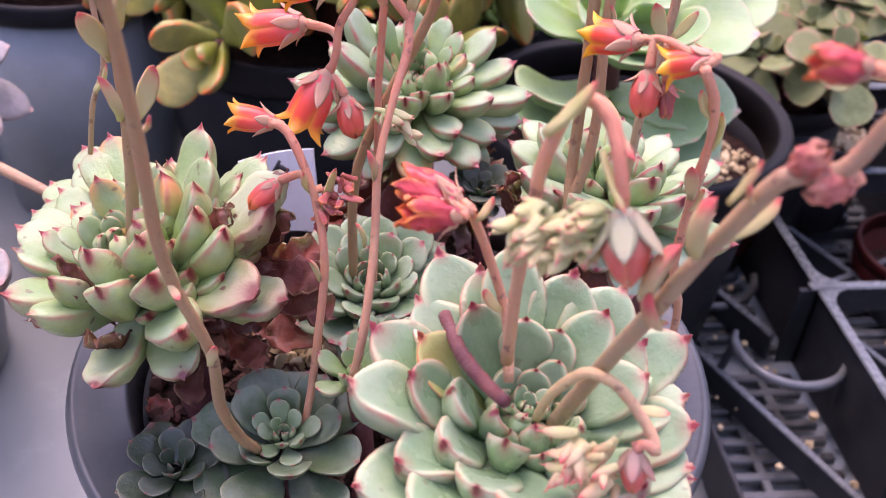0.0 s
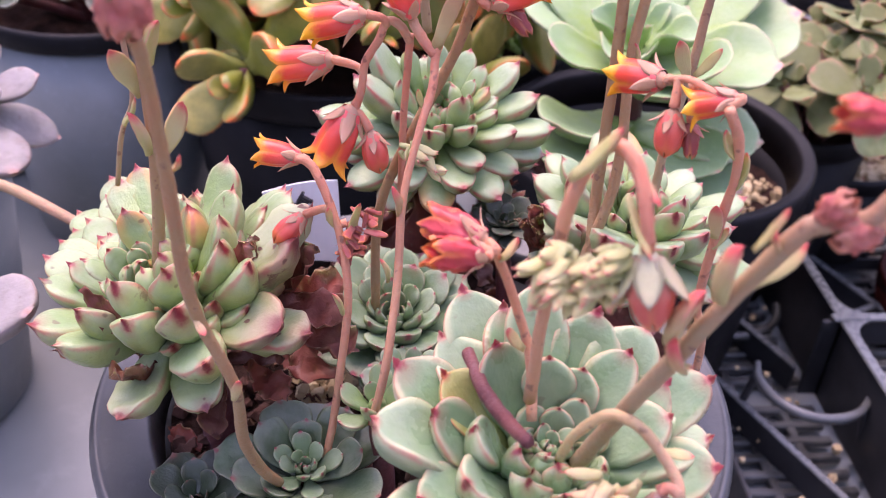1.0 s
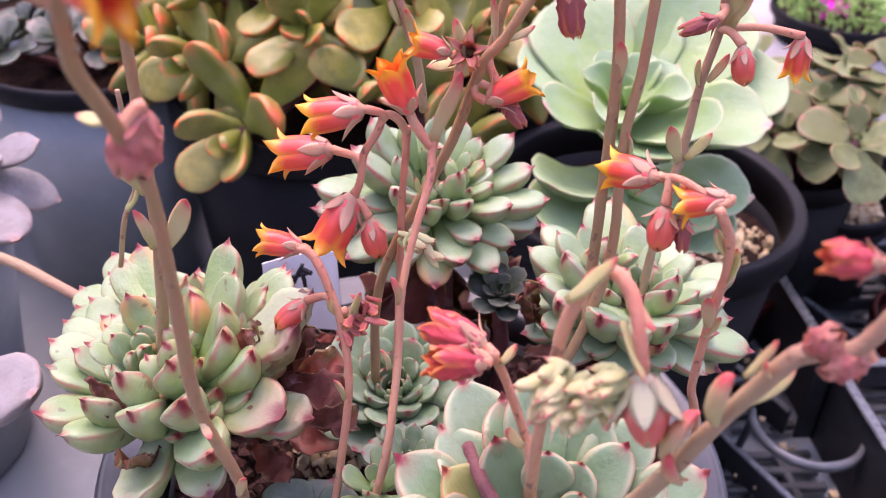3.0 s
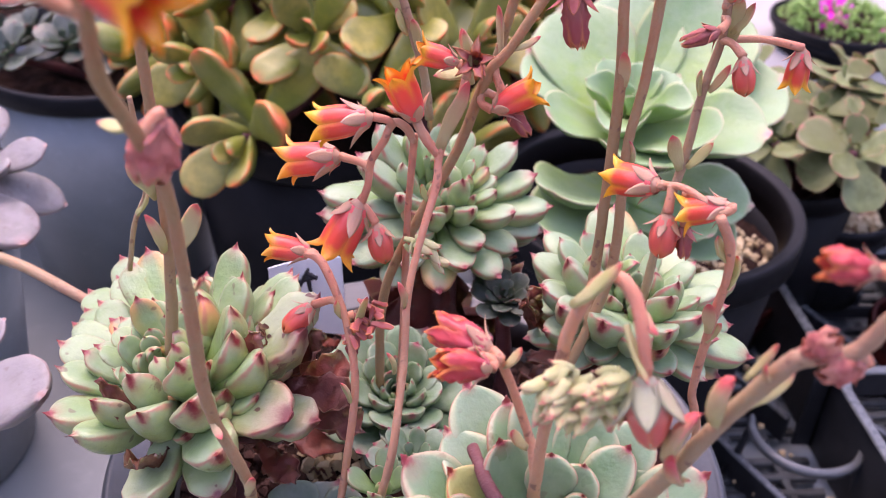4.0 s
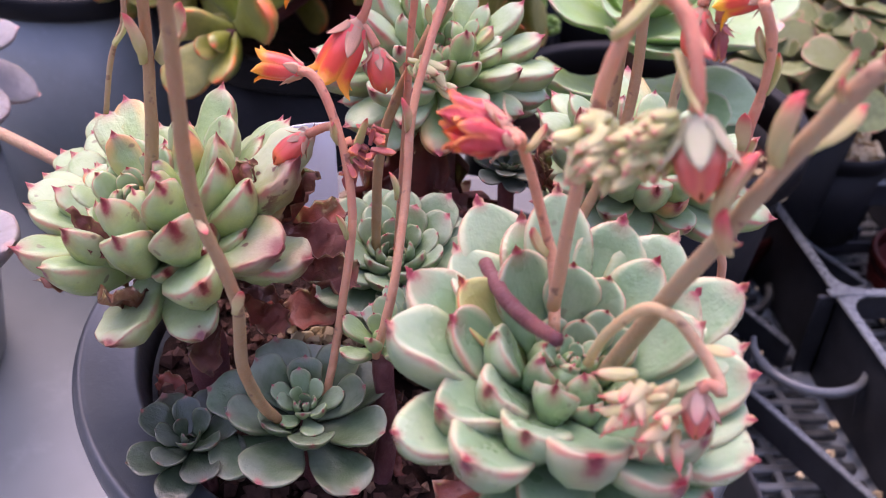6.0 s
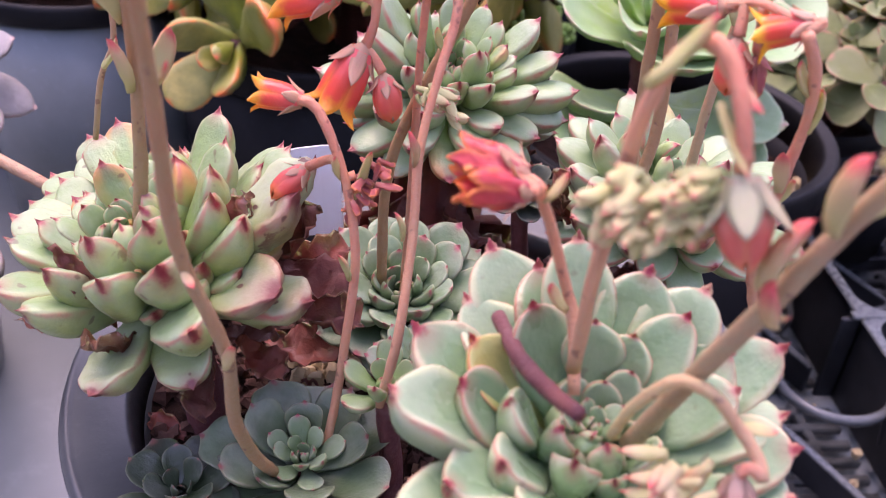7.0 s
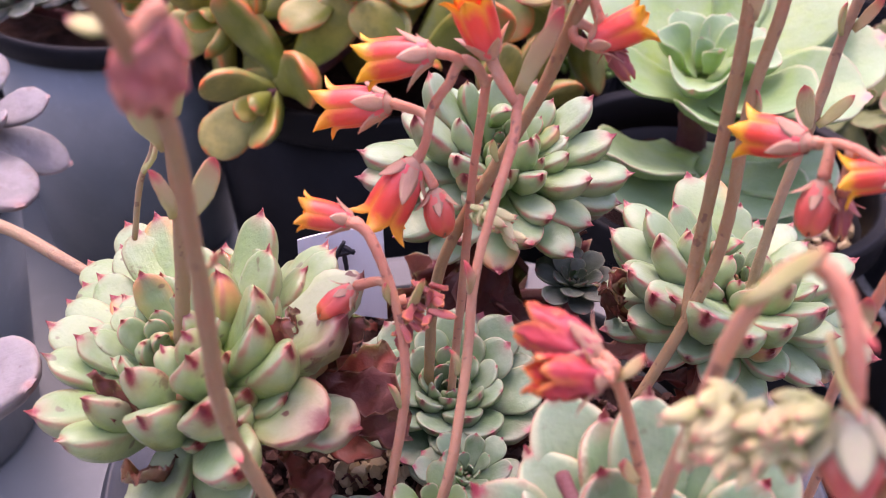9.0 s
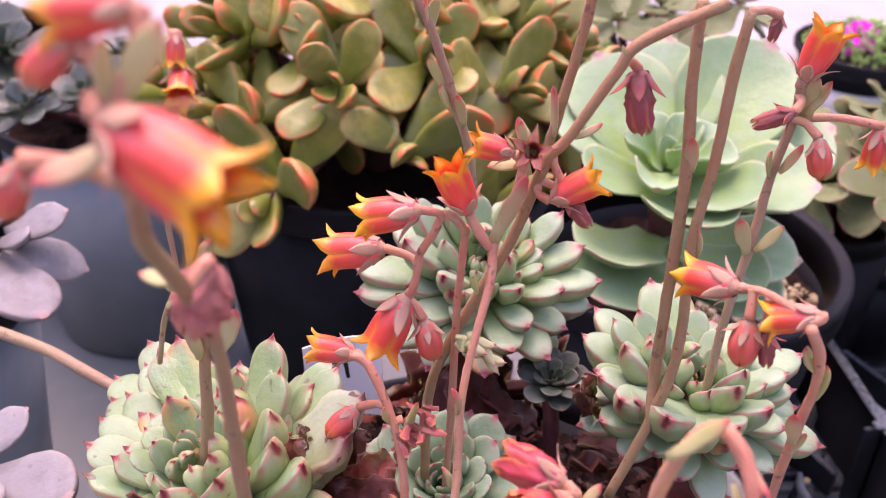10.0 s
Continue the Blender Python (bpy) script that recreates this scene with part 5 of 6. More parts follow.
p_small = thing("echeveria", (-0.002, -0.028, RIM - 0.022), "tiny teal offset rosette between larger ones", "succulent", "echeverias in the grey pot")
rosette(p_small, (-0.002, -0.028, 0.194), (0.0, -0.2, 0.98), [], L_TEAL, 0.014, 22, low=0, seed=8, hub=0.1)

p_offset = thing("echeveria", (-0.010, -0.066, RIM - 0.022), "small green offset rosette with pink edged leaves", "succulent", "echeverias in the grey pot")
L_OFFSET = leaf_set("leaf", M_OFFSET, 4, 15, width=0.56, thick=0.28, curl=0.2, cup=0.04, mucro=0.06)
rosette(p_offset, (-0.009, -0.050, 0.203), (-0.1, -0.1, 0.98), [], L_OFFSET, 0.014, 9, low=25, seed=9, hub=0.1, inner=0.6)
stem(p_offset, (-0.010, -0.056, RIM - 0.03), (-0.009, -0.050, 0.203), 0.003)

for i, (base, tip) in enumerate((((0.038, 0.012, 0.218), (0.030, 0.008, 0.237)), ((0.036, 0.016, 0.216), (0.028, 0.004, 0.231)))):
    bract(p_right, base, tip, 320 + i, L_DRY, "dry_leaf")
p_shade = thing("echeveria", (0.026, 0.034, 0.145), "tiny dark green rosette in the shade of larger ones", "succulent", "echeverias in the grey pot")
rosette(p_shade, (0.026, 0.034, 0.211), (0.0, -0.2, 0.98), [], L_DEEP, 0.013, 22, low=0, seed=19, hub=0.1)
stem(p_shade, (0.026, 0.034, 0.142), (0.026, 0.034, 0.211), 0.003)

# flower stalks
stalk(p_centre, STALK_A, 0.00145, 0.0012, M_STALK, 1, "brownish pink flower stalk")
stalk(p_left, STALK_B, 0.0016, 0.0012, M_STALK, 2, "brownish pink flower stalk")
stalk(p_left, STALK_C, 0.0008, 0.0007, M_TAN, 3, "thin tan flower stalk")
stalk(p_centre, STALK_D, 0.0012, 0.0011, M_PINK, 4, "pink arching flower stalk")
stalk(p_mid, STALK_E, 0.0014, 0.0013, M_STALK, 5, "brown flower stalk")
stalk(p_offset, STALK_F, 0.0011, 0.0011, M_PINK, 6, "pink flower stalk")
stalk(p_mid, STALK_G, 0.0012, 0.0010, M_PINK, 7, "thin pink flower stalk")
stalk(p_front, STALK_H, 0.0012, 0.0009, M_PINK, 8, "pink flower stalk")
stalk(p_front, STALK_I, 0.0013, 0.0012, M_PINK, 9, "pink flower stalk bent over at the top")
stalk(p_front, STALK_J, 0.0017, 0.0013, M_TAN, 10, "thick tan flower stalk")
stalk(p_front, STALK_K, 0.0010, 0.0011, M_PEACH, 11, "short bent tan flower stalk")
stalk(p_right, STALK_L, 0.0015, 0.0014, M_STALK, 12, "brown flower stalk")
stalk(p_right, STALK_M, 0.0016, 0.0014, M_STALK, 13, "brown flower stalk")
stalk(p_right, STALK_N, 0.0013, 0.0012, M_TAN, 14, "tan flower stalk")
stalk(p_right, STALK_O, 0.0012, 0.0011, M_PINK, 15, "pink flower stalk with small bracts")
stalk(p_mid, STALK_R, 0.0012, 0.0010, M_PINK, 18, "forked pink flower branch")
stalk(p_offset, STALK_S, 0.0012, 0.0013, M_PINK, 19, "short pink flower branch")
stalk(p_right, STALK_T, 0.0008, 0.0008, M_PINK, 20, "pink flower branch")
stalk(p_back, STALK_P, 0.0015, 0.0012, M_TAN, 16, "pale tan flower stalk with green bracts")
stalk(p_back, STALK_Q, 0.0013, 0.0013, M_STALK, 17, "greyish tan flower stalk")

PLANTS = {"left": p_left, "front": p_front, "mid": p_mid, "right": p_right, "centre": p_centre, "offset": p_offset, "back": p_back}
for i, (owner, kind, base, tip, hang) in enumerate(FLOWERS):
    flower(PLANTS[owner], kind, base, tip, hang, i)

for i, (owner, slim, base, tip) in enumerate(BRACT_SPOTS):
    bract(PLANTS[owner], base, tip, i, (BRACTS, SLIM_BRACTS, BROAD_BRACTS)[slim])

PALE_BUDS = leaf_set("small_bud", M_PALE_BUD, 3, 88, width=0.46, thick=0.40, curl=0.20, cup=0.0, neck=0.7, wide_at=0.40, mucro=0.12, acute=0.85, nu=9, nv=8)


def bud_cluster(plant, spots, way, size, count, seed, mats=PALE_BUDS, name="small_bud"):
    """Small unopened buds packed round the given spots, all nodding one way."""
    rng = random.Random(seed)
    for spot in spots:
        for _ in range(count):
            base = Vector(spot) + Vector((rng.uniform(-1, 1), rng.uniform(-1, 1), rng.uniform(-1, 1))) * size * 0.35
            d = (Vector(way) + Vector((rng.uniform(-1, 1), rng.uniform(-1, 1), rng.uniform(-1, 1))) * 0.7).normalized()
            bract(plant, base, base + d * size * rng.uniform(0.7, 1.2), rng.randrange(999), mats, name)


WILT_BUDS = leaf_set("dry_bud", M_WILT, 3, 89, width=0.36, thick=0.25, curl=0.2, cup=0.0, neck=0.55, wide_at=0.5, mucro=0.02, crumple=0.09, nu=8, nv=8)
bud_cluster(p_front, BUDS_I, (-0.6, -0.35, -0.6), 0.0054, 9, 1)
PEACH_BUDS = leaf_set("small_bud", M_PEACH_BUD, 3, 90, width=0.36, thick=0.34, curl=0.16, cup=0.0, neck=0.55, wide_at=0.40, mucro=0.10, acute=0.85, nu=9, nv=8)
bud_cluster(p_front, BUDS_K, (-0.55, -0.25, -0.7), 0.0072, 4, 2, PEACH_BUDS)
bud_cluster(p_mid, BUDS_E, (0.6, -0.3, -0.4), 0.005, 4, 3)
bud_cluster(p_centre, BUDS_D, (0.3, -0.3, 0.2), 0.0055, 3, 4, WILT_BUDS, "dry_bud")

twig = tagged(new("twig", tube("twig", TWIG, [0.0015, 0.0017, 0.0016, 0.0013], M_TWIG, 10, 6, 0.1)), "broken dark brown twig lying on the rosette", "twig")


# ---- neighbours: pots and plants round the main pot ----
L_JADE = leaf_set("leaf", M_JADE, 5, 11, width=0.54, thick=0.25, curl=0.14, cup=0.03, neck=0.32, wide_at=0.66, mucro=0.0, nu=13, nv=14)
L_GREEN = leaf_set("leaf", M_GREEN, 5, 12, width=0.72, thick=0.10, curl=0.30, cup=0.16, neck=0.45, wide_at=0.62, mucro=0.03, acute=0.6)
L_LIME = leaf_set("leaf", M_GREEN, 4, 16, width=0.62, thick=0.12, curl=0.22, cup=0.26, neck=0.5, wide_at=0.6, mucro=0.03, acute=0.6)
L_ROUND = leaf_set("leaf", M_ROUND, 5, 13, width=0.85, thick=0.08, curl=0.12, cup=0.08, neck=0.35, wide_at=0.62, mucro=0.01)
L_MAUVE = leaf_set("leaf", M_MAUVE, 5, 14, width=0.62, acute=0.65, thick=0.22, curl=0.12, cup=0.04, neck=0.5, wide_at=0.55, mucro=0.03)

# grey pots on the one side, with mauve rosettes
pot("plant_pot", (-0.285, 0.150, 0), 0.165, 0.082, 0.062, M_POT_LEFT, "tall slate grey plastic pot with dark lip holding mauve succulent", lip=0.006, lip_drop=0.022, lip_mat=M_BLACK)
pot("plant_pot", (-0.222, 0.345, 0), 0.165, 0.078, 0.060, M_POT_LEFT, "slate grey plastic pot with a dark lip behind the others", lip=0.006, lip_drop=0.014, lip_mat=M_BLACK)
pot("plant_pot", (-0.36, 0.42, 0), 0.165, 0.082, 0.062, M_BLACK, "black plastic pot of small grey rosettes", lip=0.006, lip_drop=0.02)

p_mauve = thing("graptopetalum", (-0.235, 0.150, 0.14), "mauve grey ghost plant rosette leaning out of its pot", "succulent", "mauve rosettes")
rosette(p_mauve, (-0.212, 0.135, 0.190), (0.25, -0.3, 0.9), [(-0.177, 0.150, 0.197), (-0.171, 0.094, 0.180)], L_MAUVE, 0.046, 15, low=-25, seed=31, gap=22)
stem(p_mauve, (-0.262, 0.150, 0.135), (-0.212, 0.135, 0.190), 0.004)
part("runner", tube("runner", [Vector(p) - Vector(p_mauve.location) for p in RUNNER], [0.0022, 0.002, 0.002, 0.0018], M_TAN, 10, 6), p_mauve, "thin pinkish trailing stem")
p_mauve_low = thing("graptopetalum", (-0.225, 0.080, 0.14), "mauve grey ghost plant rosette hanging over its pot's rim", "succulent", "mauve rosettes")
rosette(p_mauve_low, (-0.166, 0.002, 0.188), (0.05, -0.25, 0.95), [(-0.1135, -0.0207, 0.2038), (-0.135, -0.030, 0.205)], L_MAUVE, 0.036, 9, low=-20, seed=32, gap=24)
stem(p_mauve_low, (-0.262, 0.120, 0.145), (-0.166, 0.002, 0.188), 0.004)

# jade plant in a black pot
pot("plant_pot", (-0.070, 0.330, 0), 0.155, 0.100, 0.078, M_BLACK, "large black plastic pot holding a jade plant", lip=0.007, lip_drop=0.02)


def jade(at, label, heads, seed, spread, height, low_heads=()):
    rng = random.Random(seed)
    ob = thing("jade_plant", at, label, "succulent", "")
    root = Vector(at)
    part("trunk", tube("trunk", [Vector((0, 0, 0)), Vector((0.004, 0, height * 0.25)), Vector((0, 0.004, height * 0.5))], [0.012, 0.010, 0.008], M_TWIG, 10, 5, 0.1), ob, "stout brown trunk")
    for i in range(heads + len(low_heads)):
        a = i * 2.39996
        q = math.sqrt((i + 0.5) / heads)
        head = Vector((spread * q * math.cos(a), spread * q * math.sin(a), height * (1.0 - 0.75 * q * q) * rng.uniform(0.85, 1.1)))
        if i >= heads:
            head = Vector(low_heads[i - heads]) - root
        way = (head - Vector((0, 0, height * 0.3))).normalized()
        part("branch", tube("branch", [Vector((0, 0, height * 0.35)), head * 0.55 + Vector((0, 0, height * 0.1)), head], [0.006, 0.004, 0.003], M_TWIG, 8, 4, 0.1, i), ob)
        ex = way.orthogonal().normalized()
        ey = way.cross(ex)
        for pair in range(5):
            for k in (0, 1):
                az = pair * math.pi / 2 + k * math.pi + rng.uniform(-0.3, 0.3)
                el = radians(75 - 24 * pair + rng.uniform(-10, 10))
                d = math.cos(el) * (math.cos(az) * ex + math.sin(az) * ey) + math.sin(el) * way
                base = head - way * 0.005 * pair
                l = (0.020, 0.033, 0.045, 0.048, 0.046)[pair] * rng.uniform(0.8, 1.15) * (0.78 if i >= heads else 1.0)
                shape, tip = rng.choice(L_JADE), root + base + d * l
                if i < heads and tip.y < 0.30 and tip.x > -0.09 and tip.z < 0.160 + (0.30 - tip.y) * 0.35:
                    continue
                leaf = part("leaf", shape, ob)
                leaf.matrix_basis = leaf_pose(base, base + d * l, way - d * 0.2, rng.uniform(-0.2, 0.2))
    return ob


jade((-0.055, 0.325, 0.135), "olive green jade plant with orange edged leaves in a black pot", 32, 41, 0.140, 0.140, [(-0.104, 0.285, 0.178), (-0.174, 0.300, 0.170)])

# broad pale green rosette in a black pot
pot("plant_pot", (0.115, 0.222, 0), 0.150, 0.086, 0.066, M_BLACK, "black plastic pot under a broad green rosette", lip=0.008, lip_drop=0.02, soil=0.030, soil_label="dark gritty soil")
p_green = thing("echeveria", (0.095, 0.205, 0.135), "broad pale green succulent rosette with wide flat leaves", "succulent")
C_GREEN = (0.090, 0.188, 0.203)
rosette(p_green, C_GREEN, (-0.03, -0.30, 0.95), [(0.042, 0.222, 0.222), (0.060, 0.246, 0.236), (0.100, 0.258, 0.237), (0.146, 0.246, 0.238), (0.168, 0.206, 0.212), (0.152, 0.165, 0.209), (0.092, 0.128, 0.206), (0.046, 0.165, 0.214), (0.120, 0.140, 0.214)], L_GREEN, 0.080, 0, hub=0.06)
rosette(p_green, (0.090, 0.186, 0.206), (-0.03, -0.25, 0.96), [(0.078, 0.147, 0.219), (0.116, 0.166, 0.226), (0.066, 0.186, 0.228), (0.100, 0.206, 0.231), (0.114, 0.196, 0.229), (0.078, 0.206, 0.231), (0.092, 0.172, 0.229), (0.086, 0.190, 0.228), (0.096, 0.184, 0.226)], L_LIME, 0.050, 0, hub=0.06)
rosette(p_green, (0.090, 0.190, 0.172), (0, -0.15, 1), [(0.152, 0.165, 0.172), (0.056, 0.128, 0.170), (0.050, 0.135, 0.186), (0.126, 0.138, 0.166), (0.138, 0.150, 0.150)], L_GREEN, 0.060, 0, hub=0.06)
stem(p_green, (0.095, 0.205, 0.13), C_GREEN, 0.007)


# ---- white plant label ----
def plant_label():
    a, b, c, d = (Vector(p) for p in ((-0.0580, 0.0470, 0.2116), (-0.0316, 0.0470, 0.2184), (-0.0292, 0.0430, 0.1862), (-0.0560, 0.0430, 0.1825)))
    ob = thing("plant_label", (-0.045, 0.04, 0.165), "white plastic plant label with black handwriting marks", "plant label")
    face = ((b - a).cross(d - a)).normalized()
    verts, faces = [], []
    n = 8
    for j in (0, 1):
        for i in range(n + 1):
            t = i / n
            for p, q in ((a, b), (d, c)):
                v = p.lerp(q, t) + face * (0.003 * math.sin(math.pi * t)) - face * 0.0008 * j
                verts.append(v - Vector(ob.location))
    w = 2 * (n + 1)
    for j in (0, 1):
        for i in range(n):
            k = j * w + 2 * i
            quad = (k, k + 1, k + 3, k + 2)
            faces.append(quad if j else quad[::-1])
    for i in range(n):
        k = 2 * i
        faces.append((k, k + 2, k + 2 + w, k + w))
        faces.append((k + 1, k + 1 + w, k + 3 + w, k + 3))
    faces += [(0, w, w + 1, 1), (2 * n, 2 * n + 1, w + 2 * n + 1, w + 2 * n)]
    part("card", mesh("card", verts, faces, M_TAG, smooth=False), ob)
    ex, ez = (b - a).normalized(), (a - d).normalized()
    up = face if face.y < 0 else -face
    for i, (u, v, l, ang) in enumerate(((0.50, 0.86, 0.008, 60), (0.54, 0.84, 0.008, 5), (0.57, 0.76, 0.009, 95), (0.61, 0.88, 0.005, 140))):
        p = a.lerp(b, u).lerp(d.lerp(c, u), 1 - v) + up * 0.0042 - Vector(ob.location)
        way = (ex * math.cos(radians(ang)) + ez * math.sin(radians(ang))) * l / 2
        part("ink_mark", tube("ink_mark", [p - way, p + way * 0.1 + up * 0.0001, p + way], [0.0007, 0.0009, 0.0006], M_INK, 6, 3), ob)
    return ob


plant_label()

# ---- nursery tray of black plastic ----
TRAY_TURN = Matrix.Translation((0.230, 0.182, 0)) @ Matrix.Rotation(radians(6), 4, "Z")


def box(name, lo, hi, mat, bevel=0.0008):
    bm = bmesh.new()
    bmesh.ops.create_cube(bm, size=1)
    lo, hi = Vector(lo), Vector(hi)
    for v in bm.verts:
        v.co = Vector((lo[i] + (v.co[i] + 0.5) * (hi[i] - lo[i]) for i in range(3)))
    bmesh.ops.bevel(bm, geom=bm.edges[:], offset=bevel, segments=1, affect="EDGES")
    me = bpy.data.meshes.new(name)
    bm.to_mesh(me)
    bm.free()
    me.materials.append(mat)
    return me


def tray(cells, pitch=0.120, height=0.062, narrow=0.080):
    """Open cells with rimmed walls over a slatted floor; the outer column is narrower and undivided."""
    ob = thing("nursery_tray", (0, 0, 0), "black plastic nursery tray with slatted floor and open cells", "plant tray")
    ob.matrix_basis = TRAY_TURN
    wall_x = box("divider", (-0.004, 0.0, height - 0.017), (pitch + 0.004, 0.0028, height), M_TRAY)
    sill_x = box("sill", (-0.004, 0.0, 0.006), (pitch + 0.004, 0.0028, 0.016), M_TRAY)
    post = box("post", (-0.010, -0.0002, 0.006), (0.012, 0.0030, height - 0.0005), M_TRAY)
    wall_y = box("divider", (0.0, -0.004, 0.006), (0.0028, pitch + 0.004, height), M_TRAY)
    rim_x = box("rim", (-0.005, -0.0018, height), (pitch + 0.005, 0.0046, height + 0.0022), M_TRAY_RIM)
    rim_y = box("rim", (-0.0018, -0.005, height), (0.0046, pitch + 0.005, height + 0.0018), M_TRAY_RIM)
    slats = {w: box("slat", (0.004, -0.0026, 0.002), (w - 0.004, 0.0026, 0.007), M_SLAT) for w in (pitch, narrow)}
    slat_y = box("slat", (-0.0026, 0.004, 0.002), (0.0026, pitch - 0.004, 0.0066), M_SLAT)
    ring = tube("ring", [Vector((0.036 * math.cos(radians(t)), 0.036 * math.sin(radians(t)), 0.020)) for t in range(170, 351, 20)], [0.0026] * 10, M_SLAT, 8, 3, 0.02)
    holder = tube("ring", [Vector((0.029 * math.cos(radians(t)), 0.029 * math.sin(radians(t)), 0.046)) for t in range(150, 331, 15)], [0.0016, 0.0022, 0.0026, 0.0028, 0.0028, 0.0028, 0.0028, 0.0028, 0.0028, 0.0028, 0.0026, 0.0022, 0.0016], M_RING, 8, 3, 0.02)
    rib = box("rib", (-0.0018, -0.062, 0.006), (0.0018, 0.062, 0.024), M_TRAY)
    # thin pale strip that stands for the highlight along a rib's top
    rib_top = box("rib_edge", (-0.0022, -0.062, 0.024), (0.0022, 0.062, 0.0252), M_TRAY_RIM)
    bow = [(0.016 * (1 - math.sin(radians(t))), 0.016 * (1 - math.cos(radians(t)))) for t in range(0, 91, 15)]
    web = [(0.0, 0.0, height), *((a, b, height) for a, b in bow)]
    web += [(a, b, height + 0.0016) for a, b, _ in web]
    n = len(web) // 2
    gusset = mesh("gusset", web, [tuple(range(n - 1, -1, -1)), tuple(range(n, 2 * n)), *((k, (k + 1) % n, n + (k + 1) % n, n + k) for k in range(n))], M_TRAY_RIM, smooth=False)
    side = box("side", (0.0, -0.001, 0.002), (0.0028, pitch + 0.001, 0.034), M_TRAY)
    bars = set()
    for i, j in cells:
        x, width = (-narrow, narrow) if i < 0 else (i * pitch, pitch)
        for key in ((i, j, "x"), (i, j + 1, "x"), (i, j, "y"), (i + 1, j, "y")):
            if key in bars or (key[0] == -1 and key[2] == "x"):
                continue
            bars.add(key)
            at = Matrix.Translation((-narrow if key[0] < 0 else key[0] * pitch, key[1] * pitch, 0))
            if key[0] < 0:
                part("side", side, ob, m=at)
                continue
            part("divider", wall_x if key[2] == "x" else wall_y, ob, m=at)
            if key[2] == "x":
                part("sill", sill_x, ob, m=at)
                part("post", post, ob, m=at)
            part("rim", rim_x if key[2] == "x" else rim_y, ob, m=at)
        corner = Matrix.Translation((x, j * pitch, 0))
        middle = corner @ Matrix.Translation((width / 2, pitch / 2, 0))
        for k in range(1, 10):
            part("slat", slats[width], ob, m=corner @ Matrix.Translation((0, k * pitch / 10, 0)))
            if k % 3 == 1:
                part("slat", slat_y, ob, m=corner @ Matrix.Translation((k * width / 10, 0, 0)))
        for turn in (24, -66) if i >= 0 else (24,):
            spoke = part("rib", rib, ob, m=middle @ Matrix.Rotation(radians(turn), 4, "Z") @ Matrix.Diagonal((1, width / pitch if turn < 0 else 1, 1, 1)))
            part("rib_edge", rib_top, spoke)
        if i >= 0:
            for turn, at in ((0, (0.0040, 0.0040)), (90, (pitch - 0.0012, 0.0040)), (180, (pitch - 0.0012, pitch - 0.0012)), (270, (0.0040, pitch - 0.0012))):
                part("gusset", gusset, ob, m=corner @ Matrix.Translation((*at, 0)) @ Matrix.Rotation(radians(turn), 4, "Z"))
        if (i, j) != (-1, -1):
            part("ring", ring, ob, m=middle @ Matrix.Translation((0.002, 0.012, 0)))
    part("ring", holder, ob, "grey plastic arc that holds a pot", m=Matrix.Translation((-0.024, -0.03, 0)))
    for a in (radians(165), radians(322)):
        part("strut", tube("strut", [Vector((0.029 * math.cos(a), 0.029 * math.sin(a), 0.046)), Vector((0.032 * math.cos(a), 0.032 * math.sin(a), 0.025)), Vector((0.036 * math.cos(a), 0.036 * math.sin(a), 0.006))], [0.0022, 0.0022, 0.0024], M_TRAY, 8, 3, 0.02), ob, m=Matrix.Translation((-0.024, -0.03, 0)))
    return ob


tray([(-1, -1), (-1, -2), (-1, 0), (0, -2), (0, -1), (0, 0), (0, 1), (1, -1), (1, 0), (1, 1), (0, 2), (1, 2)])

# ---- right-hand neighbours ----
pot("plant_pot", (0.326, 0.250, 0.009), 0.036, 0.044, 0.038, M_BROWN_POT, "small dark red plastic pot standing in the tray", lip=0.002, lip_drop=0.01, soil=0.026, group="dark red pots")
pot("plant_pot", (0.195, 0.290, 0.012), 0.032, 0.038, 0.030, M_BROWN_POT, "small dark red plastic pot beside the black pot", lip=0.003, lip_drop=0.01, soil=0.012, group="dark red pots")
pot("plant_pot", (0.345, 0.120, 0.012), 0.032, 0.040, 0.032, M_BROWN_POT, "small dark red plastic pot in a tray cell", lip=0.003, lip_drop=0.01, soil=0.012, group="dark red pots")
pot("plant_pot", (0.274, 0.338, 0.012), 0.072, 0.042, 0.034, M_BLACK, "small black plastic pot filled with pale grit", lip=0.004, lip_drop=0.012, soil=0.012, soil_mat=M_GRIT, soil_label="pale gritty soil")
pebbles("grit", (0.274, 0.338, 0.073), 0.032, 170, 0.007, M_PALE_GRIT, "loose pale grit in a small black pot", 6)
pebbles("grit", (0.235, 0.160, 0.011), 0.105, 45, 0.0050, M_PALE_GRIT, "pale crumbs of grit fallen on the tray floor", 9)
pebbles("grit", (0.158, 0.205, 0.121), 0.034, 220, 0.005, M_PALE_GRIT, "loose tan grit round the green rosette", 7)


def bushy(at, heads, label, leaves, reach, count, seed, group="", height=0.06, spread=0.05, low=-35):
    """Several leafy heads on short stems from one root."""
    rng = random.Random(seed)
    ob = thing("kalanchoe", at, label, "succulent", group)
    for i in range(heads):
        a = i * 2.39996 + seed
        q = math.sqrt((i + 0.3) / heads)
        head = Vector(at) + Vector((spread * q * math.cos(a), spread * q * math.sin(a), height * rng.uniform(0.7, 1.15)))
        rosette(ob, head, (0.4 * math.cos(a) * q, 0.4 * math.sin(a) * q - 0.15, 1.0), [], leaves, reach * rng.uniform(0.85, 1.1), count, low=low, high=75, seed=seed + i, hub=0.1, gap=10)
        stem(ob, at, head, 0.003, i)
    return ob


